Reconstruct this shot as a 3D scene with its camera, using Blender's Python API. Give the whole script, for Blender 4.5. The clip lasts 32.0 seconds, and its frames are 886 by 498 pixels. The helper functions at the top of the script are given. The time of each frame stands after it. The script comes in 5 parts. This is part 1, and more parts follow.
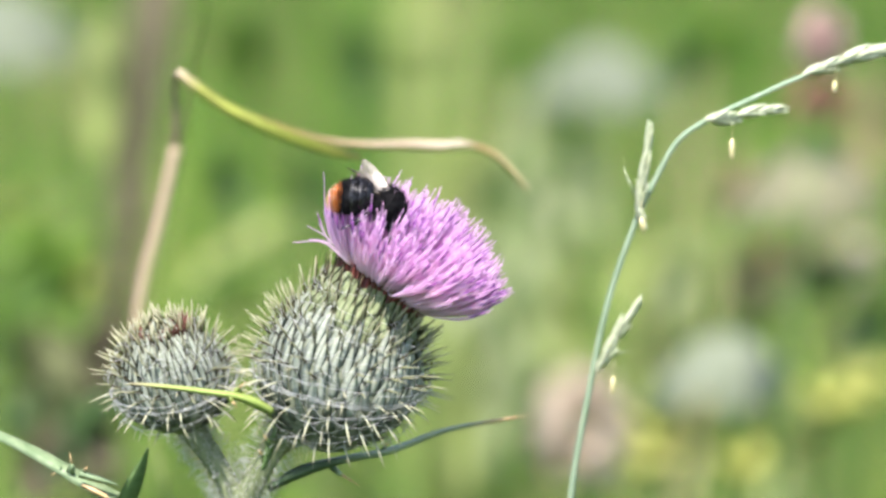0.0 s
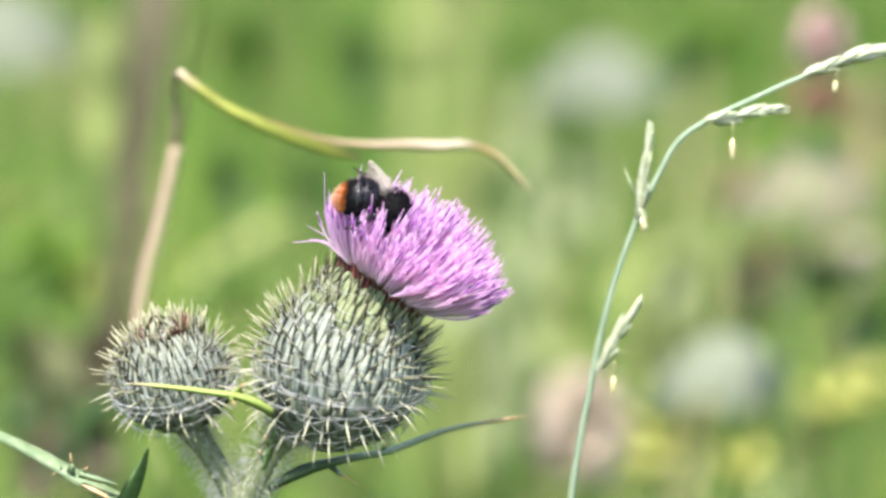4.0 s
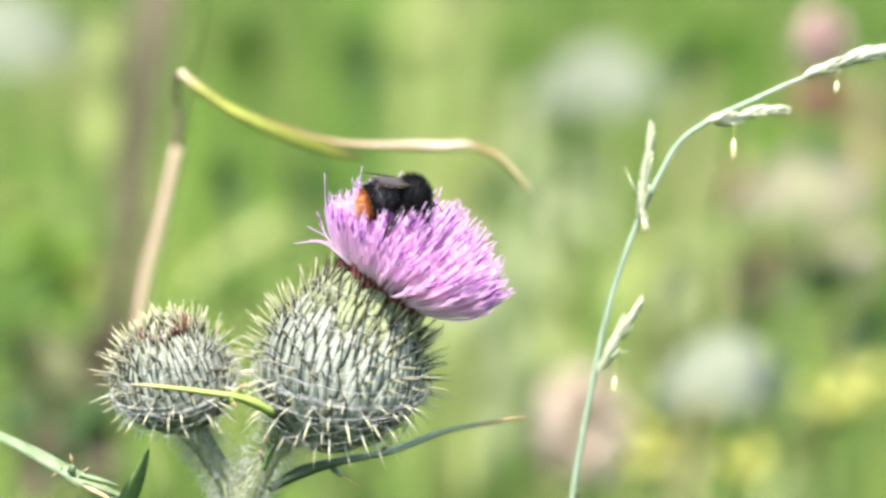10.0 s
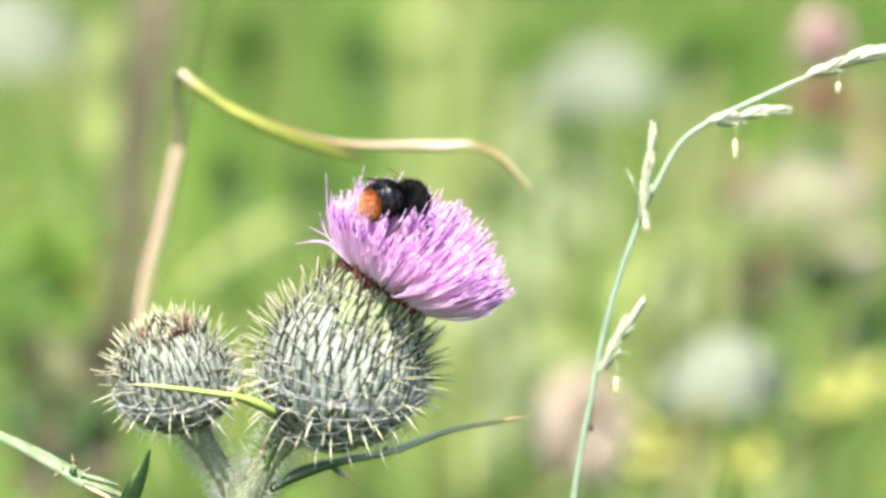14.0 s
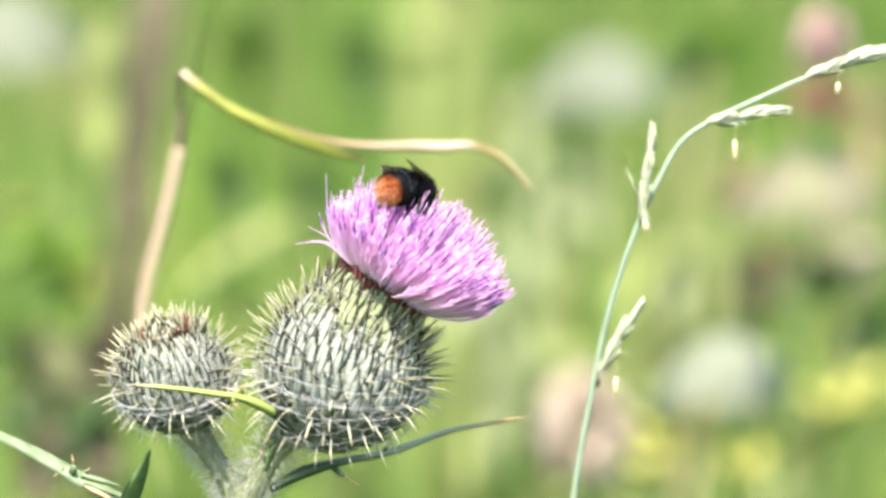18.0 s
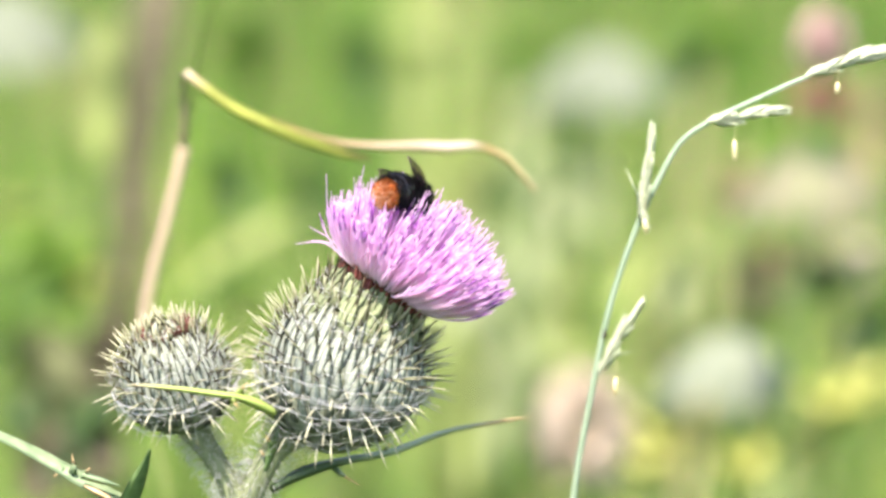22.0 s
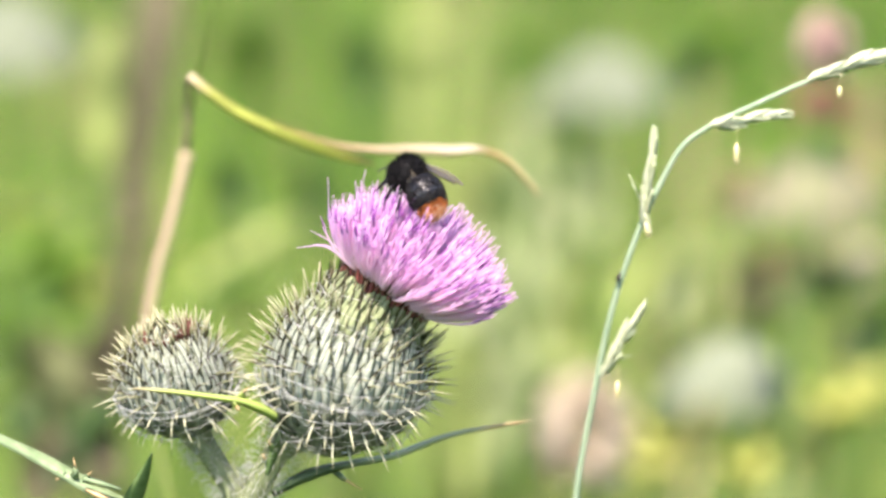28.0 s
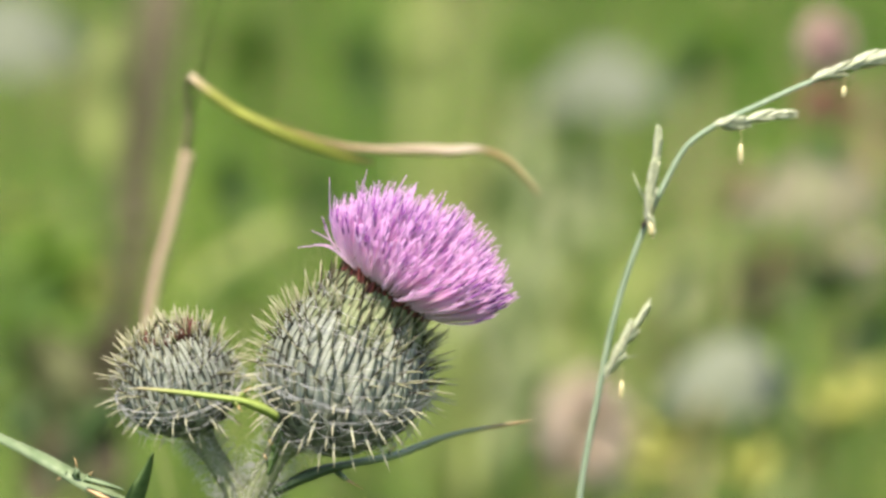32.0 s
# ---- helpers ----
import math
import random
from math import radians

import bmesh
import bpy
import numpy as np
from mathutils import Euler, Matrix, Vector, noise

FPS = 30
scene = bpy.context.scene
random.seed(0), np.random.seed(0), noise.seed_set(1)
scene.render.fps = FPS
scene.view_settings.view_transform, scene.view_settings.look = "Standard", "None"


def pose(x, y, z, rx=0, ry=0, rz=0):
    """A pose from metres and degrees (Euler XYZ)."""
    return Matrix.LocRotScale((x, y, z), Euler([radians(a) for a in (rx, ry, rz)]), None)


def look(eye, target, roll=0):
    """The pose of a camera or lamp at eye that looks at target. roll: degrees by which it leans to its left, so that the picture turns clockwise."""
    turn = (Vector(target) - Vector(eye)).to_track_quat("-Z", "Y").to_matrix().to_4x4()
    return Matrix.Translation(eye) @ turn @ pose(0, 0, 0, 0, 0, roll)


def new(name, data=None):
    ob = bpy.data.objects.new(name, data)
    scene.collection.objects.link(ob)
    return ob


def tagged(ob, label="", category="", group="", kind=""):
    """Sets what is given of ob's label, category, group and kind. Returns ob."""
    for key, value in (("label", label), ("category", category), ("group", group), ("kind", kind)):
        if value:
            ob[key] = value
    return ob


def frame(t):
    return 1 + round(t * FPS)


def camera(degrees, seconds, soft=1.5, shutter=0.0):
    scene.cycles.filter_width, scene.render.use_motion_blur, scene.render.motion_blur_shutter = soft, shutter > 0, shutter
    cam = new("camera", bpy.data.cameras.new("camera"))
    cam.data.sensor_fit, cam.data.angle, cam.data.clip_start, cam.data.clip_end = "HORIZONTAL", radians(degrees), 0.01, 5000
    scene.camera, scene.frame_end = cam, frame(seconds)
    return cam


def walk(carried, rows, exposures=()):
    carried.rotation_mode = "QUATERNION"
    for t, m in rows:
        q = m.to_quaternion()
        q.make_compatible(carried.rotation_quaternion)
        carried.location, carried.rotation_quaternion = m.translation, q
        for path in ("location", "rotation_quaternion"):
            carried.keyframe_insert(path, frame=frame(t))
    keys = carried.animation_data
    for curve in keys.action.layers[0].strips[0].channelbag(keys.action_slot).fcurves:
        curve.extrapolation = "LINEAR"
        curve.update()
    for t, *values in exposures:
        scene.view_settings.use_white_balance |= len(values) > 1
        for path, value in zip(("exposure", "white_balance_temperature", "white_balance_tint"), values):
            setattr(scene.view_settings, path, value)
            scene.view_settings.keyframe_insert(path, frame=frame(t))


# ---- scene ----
# ---- camera and walk ----
LENS = 8.0
cam = camera(LENS, 32.0, soft=3.0, shutter=0.5)
EYE = (0.0, -1.09553, 0.98286)
cam.data.dof.use_dof = True
cam.data.dof.focus_distance = 1.116
cam.data.dof.aperture_fstop = 12.0
cam.data.dof.aperture_blades = 9
walk(cam, [
    (0.0, look(EYE, (0.00040, 0.00000, 0.74980))),
    (3.5, look(EYE, (0.00036, 0.00000, 0.74980))),
    (6.0, look(EYE, (0.00040, 0.00000, 0.74980))),
    (9.0, look(EYE, (0.00030, 0.00000, 0.74988))),
    (12.0, look(EYE, (0.00020, 0.00000, 0.74995))),
    (14.0, look(EYE, (0.00002, 0.00000, 0.74995))),
    (17.0, look(EYE, (0.00003, 0.00000, 0.75000))),
    (20.0, look(EYE, (0.00000, 0.00000, 0.75000))),
    (22.5, look(EYE, (0.00000, 0.00000, 0.75000))),
    (23.5, look(EYE, (0.00010, 0.00000, 0.75027))),
    (24.5, look(EYE, (0.00020, 0.00000, 0.75047))),
    (25.5, look(EYE, (0.00030, 0.00000, 0.75051))),
    (27.5, look(EYE, (-0.00020, 0.00000, 0.75061))),
    (28.5, look(EYE, (-0.00035, 0.00000, 0.75075))),
    (29.5, look(EYE, (-0.00050, 0.00000, 0.75082))),
    (30.0, look(EYE, (-0.00063, 0.00000, 0.75085))),
    (31.0, look(EYE, (-0.00063, 0.00000, 0.75069))),
    (32.0, look(EYE, (-0.00053, 0.00000, 0.75064))),
], exposures=[(0, 1.29, 6350, 16), (6, 1.48, 6400, 17), (9, 1.57, 6450, 17), (13, 1.65, 6500, 17), (20, 1.7, 6650, 19), (25, 1.73, 6750, 20), (28, 1.58, 6900, 19), (30, 1.25, 6950, 17), (31, 1.22, 7000, 17), (32, 0.98, 7000, 17)])

# ---- world, sun ----
SUN_EL, SUN_AZ = 63.0, 194.0
world = bpy.data.worlds.new("world")
scene.world = world
world.use_nodes = True
wn, wl = world.node_tree.nodes, world.node_tree.links
sky = wn.new("ShaderNodeTexSky")
sky.sky_type = "NISHITA"
sky.sun_disc = False
sky.sun_elevation = radians(SUN_EL)
sky.sun_rotation = radians(SUN_AZ)
wl.new(sky.outputs[0], wn["Background"].inputs[0])
wn["Background"].inputs[1].default_value = 0.13
sun_data = bpy.data.lights.new("sun", "SUN")
sun_data.energy = 4.6
sun_data.angle = radians(0.53)
sun_data.color = (1.0, 0.95, 0.87)
sun = new("sun", sun_data)
sa, se = radians(SUN_AZ), radians(SUN_EL)
sun_from = Vector((math.sin(sa) * math.cos(se), math.cos(sa) * math.cos(se), math.sin(se)))
sun.matrix_world = look(sun_from * 20, (0, 0, 0))


# ---- materials ----
def material(name, ramp, rough=0.6, scale=400.0, along=None, spec=0.3, through_light=0.0, bump=0.0, island=0.0, each=0.0, sheen=0.0, stretch=(1, 1, 1), big=0.0):
    """ramp: colours picked by a fine noise; along: colours from the root to the tip of a piece, mixed over the ramp; island/each: spread of brightness from piece to piece."""
    m = bpy.data.materials.new(name)
    m.use_nodes = True
    n, l = m.node_tree.nodes, m.node_tree.links
    b = n["Principled BSDF"]
    tc = n.new("ShaderNodeTexCoord")
    mp = n.new("ShaderNodeMapping")
    mp.inputs["Scale"].default_value = stretch
    l.new(tc.outputs["Object"], mp.inputs[0])
    no = n.new("ShaderNodeTexNoise")
    no.inputs["Scale"].default_value = scale
    no.inputs["Detail"].default_value = 4.0
    l.new(mp.outputs[0], no.inputs["Vector"])
    cr = n.new("ShaderNodeValToRGB")
    els = cr.color_ramp.elements
    for i, c in enumerate(ramp):
        p = 0.3 + 0.4 * i / max(1, len(ramp) - 1)
        e = els[i] if i < 2 else els.new(p)
        e.position, e.color = p, (*c, 1)
    l.new(no.outputs[0], cr.inputs[0])
    col = cr.outputs[0]
    if big:
        nb = n.new("ShaderNodeTexNoise")
        nb.inputs["Scale"].default_value = big
        nb.inputs["Detail"].default_value = 2.0
        l.new(tc.outputs["Object"], nb.inputs["Vector"])
        mr = n.new("ShaderNodeMapRange")
        mr.inputs[1].default_value, mr.inputs[2].default_value = 0.36, 0.64
        mr.inputs[3].default_value, mr.inputs[4].default_value = -0.22, 0.22
        l.new(nb.outputs[0], mr.inputs[0])
        ad = n.new("ShaderNodeMath")
        l.new(no.outputs[0], ad.inputs[0])
        l.new(mr.outputs[0], ad.inputs[1])
        l.new(ad.outputs[0], cr.inputs[0])
    if along:
        at = n.new("ShaderNodeAttribute")
        at.attribute_name = "along"
        ar = n.new("ShaderNodeValToRGB")
        ae = ar.color_ramp.elements
        for i, (p, c) in enumerate(along):
            e = ae[i] if i < 2 else ae.new(p)
            e.position, e.color = p, (*c, 1)
        l.new(at.outputs["Fac"], ar.inputs[0])
        mx = n.new("ShaderNodeMix")
        mx.data_type, mx.blend_type = "RGBA", "OVERLAY"
        mx.inputs[0].default_value = 0.45
        l.new(ar.outputs[0], mx.inputs[6])
        l.new(col, mx.inputs[7])
        col = mx.outputs[2]
    if island or each:
        if island:
            src = n.new("ShaderNodeNewGeometry").outputs["Random Per Island"]
        else:
            src = n.new("ShaderNodeObjectInfo").outputs["Random"]
        hs = n.new("ShaderNodeHueSaturation")
        mr = n.new("ShaderNodeMapRange")
        mr.inputs[3].default_value, mr.inputs[4].default_value = 1 - (island or each), 1 + (island or each)
        l.new(src, mr.inputs[0])
        l.new(mr.outputs[0], hs.inputs["Value"])
        l.new(col, hs.inputs["Color"])
        col = hs.outputs[0]
    l.new(col, b.inputs["Base Color"])
    b.inputs["Roughness"].default_value = rough
    b.inputs["Specular IOR Level"].default_value = spec
    if sheen:
        b.inputs["Sheen Weight"].default_value = sheen
    if bump:
        bu = n.new("ShaderNodeBump")
        bu.inputs["Strength"].default_value = bump
        bu.inputs["Distance"].default_value = 0.0005
        l.new(no.outputs[0], bu.inputs["Height"])
        l.new(bu.outputs[0], b.inputs["Normal"])
    if through_light:
        tr = n.new("ShaderNodeBsdfTranslucent")
        l.new(col, tr.inputs[0])
        ms = n.new("ShaderNodeMixShader")
        ms.inputs[0].default_value = through_light
        l.new(b.outputs[0], ms.inputs[1])
        l.new(tr.outputs[0], ms.inputs[2])
        l.new(ms.outputs[0], n["Material Output"].inputs["Surface"])
    return m


M_SOIL = material("soil", [(0.04, 0.075, 0.012), (0.075, 0.13, 0.022), (0.12, 0.17, 0.045)], 0.9, 14.0, bump=0.4, big=1.3)
M_GRASS = material("meadow_grass", [(0.055, 0.135, 0.016), (0.115, 0.245, 0.03), (0.21, 0.345, 0.055), (0.37, 0.44, 0.14)], 0.55, 9.0, through_light=0.4, island=0.3, big=2.6)
M_WEED = material("weed_leaf", [(0.05, 0.11, 0.012), (0.12, 0.22, 0.025), (0.24, 0.35, 0.05)], 0.5, 30.0, through_light=0.35, island=0.3, big=5.0)
# Dark and olive leaf tones: the shade of gaps in the meadow is in the colour.
M_LEAFSHADE = material("shade_toned_leaf", [(0.022, 0.055, 0.014), (0.045, 0.09, 0.025)], 0.6, 60.0)
M_OLIVE = material("shade_toned_olive_leaf", [(0.055, 0.07, 0.022), (0.105, 0.115, 0.043)], 0.7, 40.0, island=0.15, through_light=0.15)
M_TWOTONE = material("two_tone_leaf", [(0.42, 0.42, 0.42), (0.58, 0.58, 0.58)], 0.5, 500.0, along=[(0.0, (0.05, 0.085, 0.035)), (0.34, (0.07, 0.11, 0.05)), (0.48, (0.18, 0.23, 0.13)), (0.6, (0.32, 0.38, 0.23)), (0.86, (0.34, 0.38, 0.22)), (0.93, (0.52, 0.4, 0.2)), (1.0, (0.56, 0.4, 0.2))], bump=0.3, through_light=0.15)
# Lighter leaf tones, which also paint bright patches into the far leaves.
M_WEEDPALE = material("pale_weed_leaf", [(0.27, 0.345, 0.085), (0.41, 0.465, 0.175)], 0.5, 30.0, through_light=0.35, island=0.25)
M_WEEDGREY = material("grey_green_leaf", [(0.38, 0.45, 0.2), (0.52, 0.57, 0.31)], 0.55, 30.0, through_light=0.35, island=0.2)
M_STRAW = material("straw", [(0.34, 0.26, 0.13), (0.48, 0.39, 0.22)], 0.6, 90.0, through_light=0.2, island=0.25)
M_DRYSTEM = material("dry_stem", [(0.34, 0.26, 0.15), (0.48, 0.385, 0.245)], 0.6, 500.0, bump=0.3, stretch=(1, 1, 0.1))
M_BROWN = material("brown_stalk", [(0.06, 0.05, 0.028), (0.12, 0.1, 0.057)], 0.8, 60.0, bump=0.3)
M_DRYLEAF = material("dry_leaf", [(0.3, 0.3, 0.3), (0.68, 0.68, 0.68)], 0.5, 600.0, along=[(0.0, (0.7, 0.6, 0.4)), (0.04, (0.6, 0.5, 0.26)), (0.1, (0.36, 0.38, 0.08)), (0.34, (0.34, 0.39, 0.06)), (0.42, (0.34, 0.34, 0.06)), (0.47, (0.22, 0.16, 0.05)), (0.5, (0.38, 0.25, 0.1)), (0.6, (0.46, 0.35, 0.2)), (0.7, (0.6, 0.5, 0.35)), (0.79, (0.64, 0.55, 0.4)), (0.85, (0.42, 0.29, 0.12)), (0.93, (0.52, 0.43, 0.2)), (1.0, (0.58, 0.5, 0.27))], through_light=0.3, stretch=(0.15, 1, 1))
M_GRASSTEM = material("grass_stem", [(0.19, 0.27, 0.165), (0.28, 0.36, 0.24)], 0.5, 700.0, stretch=(1, 1, 0.15), bump=0.2)
M_HUSK = material("husk", [(0.4, 0.46, 0.27), (0.66, 0.7, 0.5)], 0.55, 1400.0, through_light=0.3, island=0.2)
M_ANTHER = material("anther", [(0.6, 0.52, 0.24), (0.72, 0.64, 0.36)], 0.6, 900.0)
M_FLORET = material("floret", [(0.52, 0.52, 0.52), (0.6, 0.6, 0.6)], 0.65, 900.0, along=[(0.0, (0.97, 0.87, 0.92)), (0.35, (0.96, 0.79, 0.91)), (0.75, (0.92, 0.65, 0.88)), (1.0, (0.87, 0.63, 0.84))], spec=0.03, through_light=0.72, each=0.06)
M_STYLE = material("anther_tube", [(0.14, 0.03, 0.17), (0.26, 0.08, 0.3)], 0.5, 900.0)
M_NECK = material("neck_bract", [(0.05, 0.016, 0.01), (0.14, 0.035, 0.028), (0.3, 0.09, 0.075)], 0.6, 900.0)
M_INVOL = material("involucre", [(0.09, 0.105, 0.065), (0.16, 0.18, 0.12), (0.23, 0.255, 0.18)], 0.8, 700.0, spec=0.1, bump=0.8)
# Dark band on the spine: its own dark lower part with its shadow painted in.
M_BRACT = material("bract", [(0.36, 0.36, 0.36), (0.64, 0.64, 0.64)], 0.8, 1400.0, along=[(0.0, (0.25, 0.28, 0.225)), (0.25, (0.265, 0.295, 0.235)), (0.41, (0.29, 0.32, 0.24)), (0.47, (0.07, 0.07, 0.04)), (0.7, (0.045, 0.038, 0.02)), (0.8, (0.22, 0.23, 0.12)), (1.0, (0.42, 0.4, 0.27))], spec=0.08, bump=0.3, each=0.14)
M_BRACTTOP = material("upper_bract", [(0.36, 0.36, 0.36), (0.64, 0.64, 0.64)], 0.8, 1400.0, along=[(0.0, (0.17, 0.2, 0.105)), (0.25, (0.185, 0.22, 0.115)), (0.41, (0.2, 0.23, 0.12)), (0.47, (0.04, 0.036, 0.02)), (0.86, (0.03, 0.025, 0.015)), (1.0, (0.2, 0.17, 0.095))], spec=0.08, bump=0.3, each=0.18)
# Lower scales: the shade in the gaps between them is painted into the dark roots.
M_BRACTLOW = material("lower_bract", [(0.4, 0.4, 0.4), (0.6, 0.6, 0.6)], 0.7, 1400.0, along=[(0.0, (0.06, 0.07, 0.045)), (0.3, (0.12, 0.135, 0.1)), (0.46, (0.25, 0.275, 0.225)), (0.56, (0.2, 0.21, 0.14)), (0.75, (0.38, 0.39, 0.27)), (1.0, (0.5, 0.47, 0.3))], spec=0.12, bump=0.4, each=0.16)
M_WEB = material("cobweb", [(0.5, 0.51, 0.49), (0.62, 0.63, 0.6)], 0.6, 900.0, through_light=0.3)
M_WITHER = material("withered_floret", [(0.05, 0.02, 0.014), (0.15, 0.055, 0.035)], 0.7, 900.0)
M_STEM = material("thistle_stem", [(0.14, 0.17, 0.075), (0.24, 0.27, 0.145)], 0.65, 900.0, bump=0.5, stretch=(1, 1, 0.2))
M_LEAF = material("thistle_leaf", [(0.1, 0.18, 0.06), (0.18, 0.28, 0.1)], 0.5, 500.0, bump=0.3, through_light=0.2)
M_LEAFPALE = material("pale_leaf", [(0.17, 0.25, 0.12), (0.27, 0.35, 0.19)], 0.5, 500.0, bump=0.3, through_light=0.2)
M_BRACTLEAF = material("bract_leaf", [(0.42, 0.42, 0.42), (0.6, 0.6, 0.6)], 0.5, 900.0, along=[(0.0, (0.55, 0.48, 0.3)), (0.22, (0.42, 0.46, 0.16)), (0.4, (0.36, 0.46, 0.12)), (1.0, (0.32, 0.42, 0.1))], through_light=0.25)
M_TIP = material("leaf_tip", [(0.5, 0.32, 0.14), (0.65, 0.46, 0.24)], 0.6, 900.0)
M_BLACKFUR = material("black_fur", [(0.008, 0.008, 0.009), (0.012, 0.011, 0.011)], 0.7, 2000.0, spec=0.12)
M_CHITIN = material("black_shell", [(0.008, 0.008, 0.01), (0.014, 0.012, 0.012)], 0.26, 900.0, spec=0.6, bump=1.0)
M_ORANGE = material("orange_fur", [(0.46, 0.12, 0.014), (0.76, 0.28, 0.05)], 0.5, 700.0, island=0.16, through_light=0.2)
M_REDFUR = material("red_brown_fur", [(0.17, 0.034, 0.009), (0.4, 0.09, 0.018)], 0.5, 700.0, island=0.2)
# Pale tail hairs: the highlight and lit rim of the orange fur, put in as colour.
M_LITFUR = material("sunlit_toned_fur", [(0.68, 0.42, 0.22), (0.82, 0.64, 0.46)], 0.6, 700.0, island=0.2, through_light=0.3)
M_EYE = material("eye", [(0.01, 0.009, 0.008), (0.02, 0.018, 0.015)], 0.15, 2000.0, spec=0.6)
M_WHITE = material("white_petal", [(0.17, 0.2, 0.135), (0.27, 0.305, 0.215)], 0.7, 60.0, spec=0.1, through_light=0.35, island=0.25)
M_CREAM = material("cream_petal", [(0.18, 0.18, 0.105), (0.28, 0.275, 0.17)], 0.7, 60.0, spec=0.1, through_light=0.35, island=0.25)
M_PINK = material("pink_petal", [(0.62, 0.42, 0.36), (0.74, 0.56, 0.5)], 0.6, 60.0, through_light=0.3, island=0.15)
M_RUST = material("rusty_petal", [(0.2, 0.08, 0.06), (0.33, 0.15, 0.11)], 0.7, 60.0, island=0.2)
M_SEED = material("seed_head", [(0.52, 0.43, 0.31), (0.65, 0.55, 0.42)], 0.7, 60.0, through_light=0.2, island=0.2)
M_YELLOW = material("yellow_petal", [(0.46, 0.48, 0.1), (0.58, 0.58, 0.17)], 0.5, 60.0, through_light=0.3, island=0.12)
M_STALK = material("green_stalk", [(0.08, 0.15, 0.03), (0.15, 0.23, 0.06)], 0.6, 80.0)
M_BUG = material("bug_shell", [(0.02, 0.015, 0.01), (0.04, 0.03, 0.02)], 0.4, 2000.0)


def wing_material():
    m = bpy.data.materials.new("wing")
    m.use_nodes = True
    n, l = m.node_tree.nodes, m.node_tree.links
    b = n["Principled BSDF"]
    b.inputs["Base Color"].default_value = (0.16, 0.14, 0.115, 1)
    b.inputs["Roughness"].default_value = 0.3
    b.inputs["Specular IOR Level"].default_value = 0.9
    tr = n.new("ShaderNodeBsdfTransparent")
    tr.inputs[0].default_value = (0.92, 0.88, 0.82, 1)
    no = n.new("ShaderNodeTexNoise")
    no.inputs["Scale"].default_value = 900
    mr = n.new("ShaderNodeMapRange")
    mr.inputs[3].default_value, mr.inputs[4].default_value = 0.22, 0.5
    l.new(no.outputs[0], mr.inputs[0])
    ms = n.new("ShaderNodeMixShader")
    l.new(mr.outputs[0], ms.inputs[0])
    l.new(tr.outputs[0], ms.inputs[1])
    l.new(b.outputs[0], ms.inputs[2])
    l.new(ms.outputs[0], n["Material Output"].inputs["Surface"])
    return m


M_WING = wing_material()
rnd = random.Random(7)


# ---- mesh building ----
def curve(points, steps=8):
    """A smooth line through the points that does not overshoot where they stand unevenly."""
    p = [Vector(q) for q in points]
    p = [p[0] * 2 - p[1], *p, p[-1] * 2 - p[-2]]
    out = []
    for i in range(1, len(p) - 2):
        a, b, c, d = p[i - 1:i + 3]
        ln = (c - b).length
        m0 = (c - a) * (ln / ((b - a).length + ln))
        m1 = (d - b) * (ln / ((d - c).length + ln))
        for k in range(steps):
            s = k / steps
            out.append(b * (2 * s ** 3 - 3 * s * s + 1) + m0 * (s ** 3 - 2 * s * s + s) + c * (3 * s * s - 2 * s ** 3) + m1 * (s ** 3 - s * s))
    out.append(p[-2].copy())
    return out


def blend(values, s):
    """The value at s (0 to 1) of evenly spaced values."""
    x = s * (len(values) - 1)
    i = min(int(x), len(values) - 2)
    return values[i] + (values[i + 1] - values[i]) * (x - i)


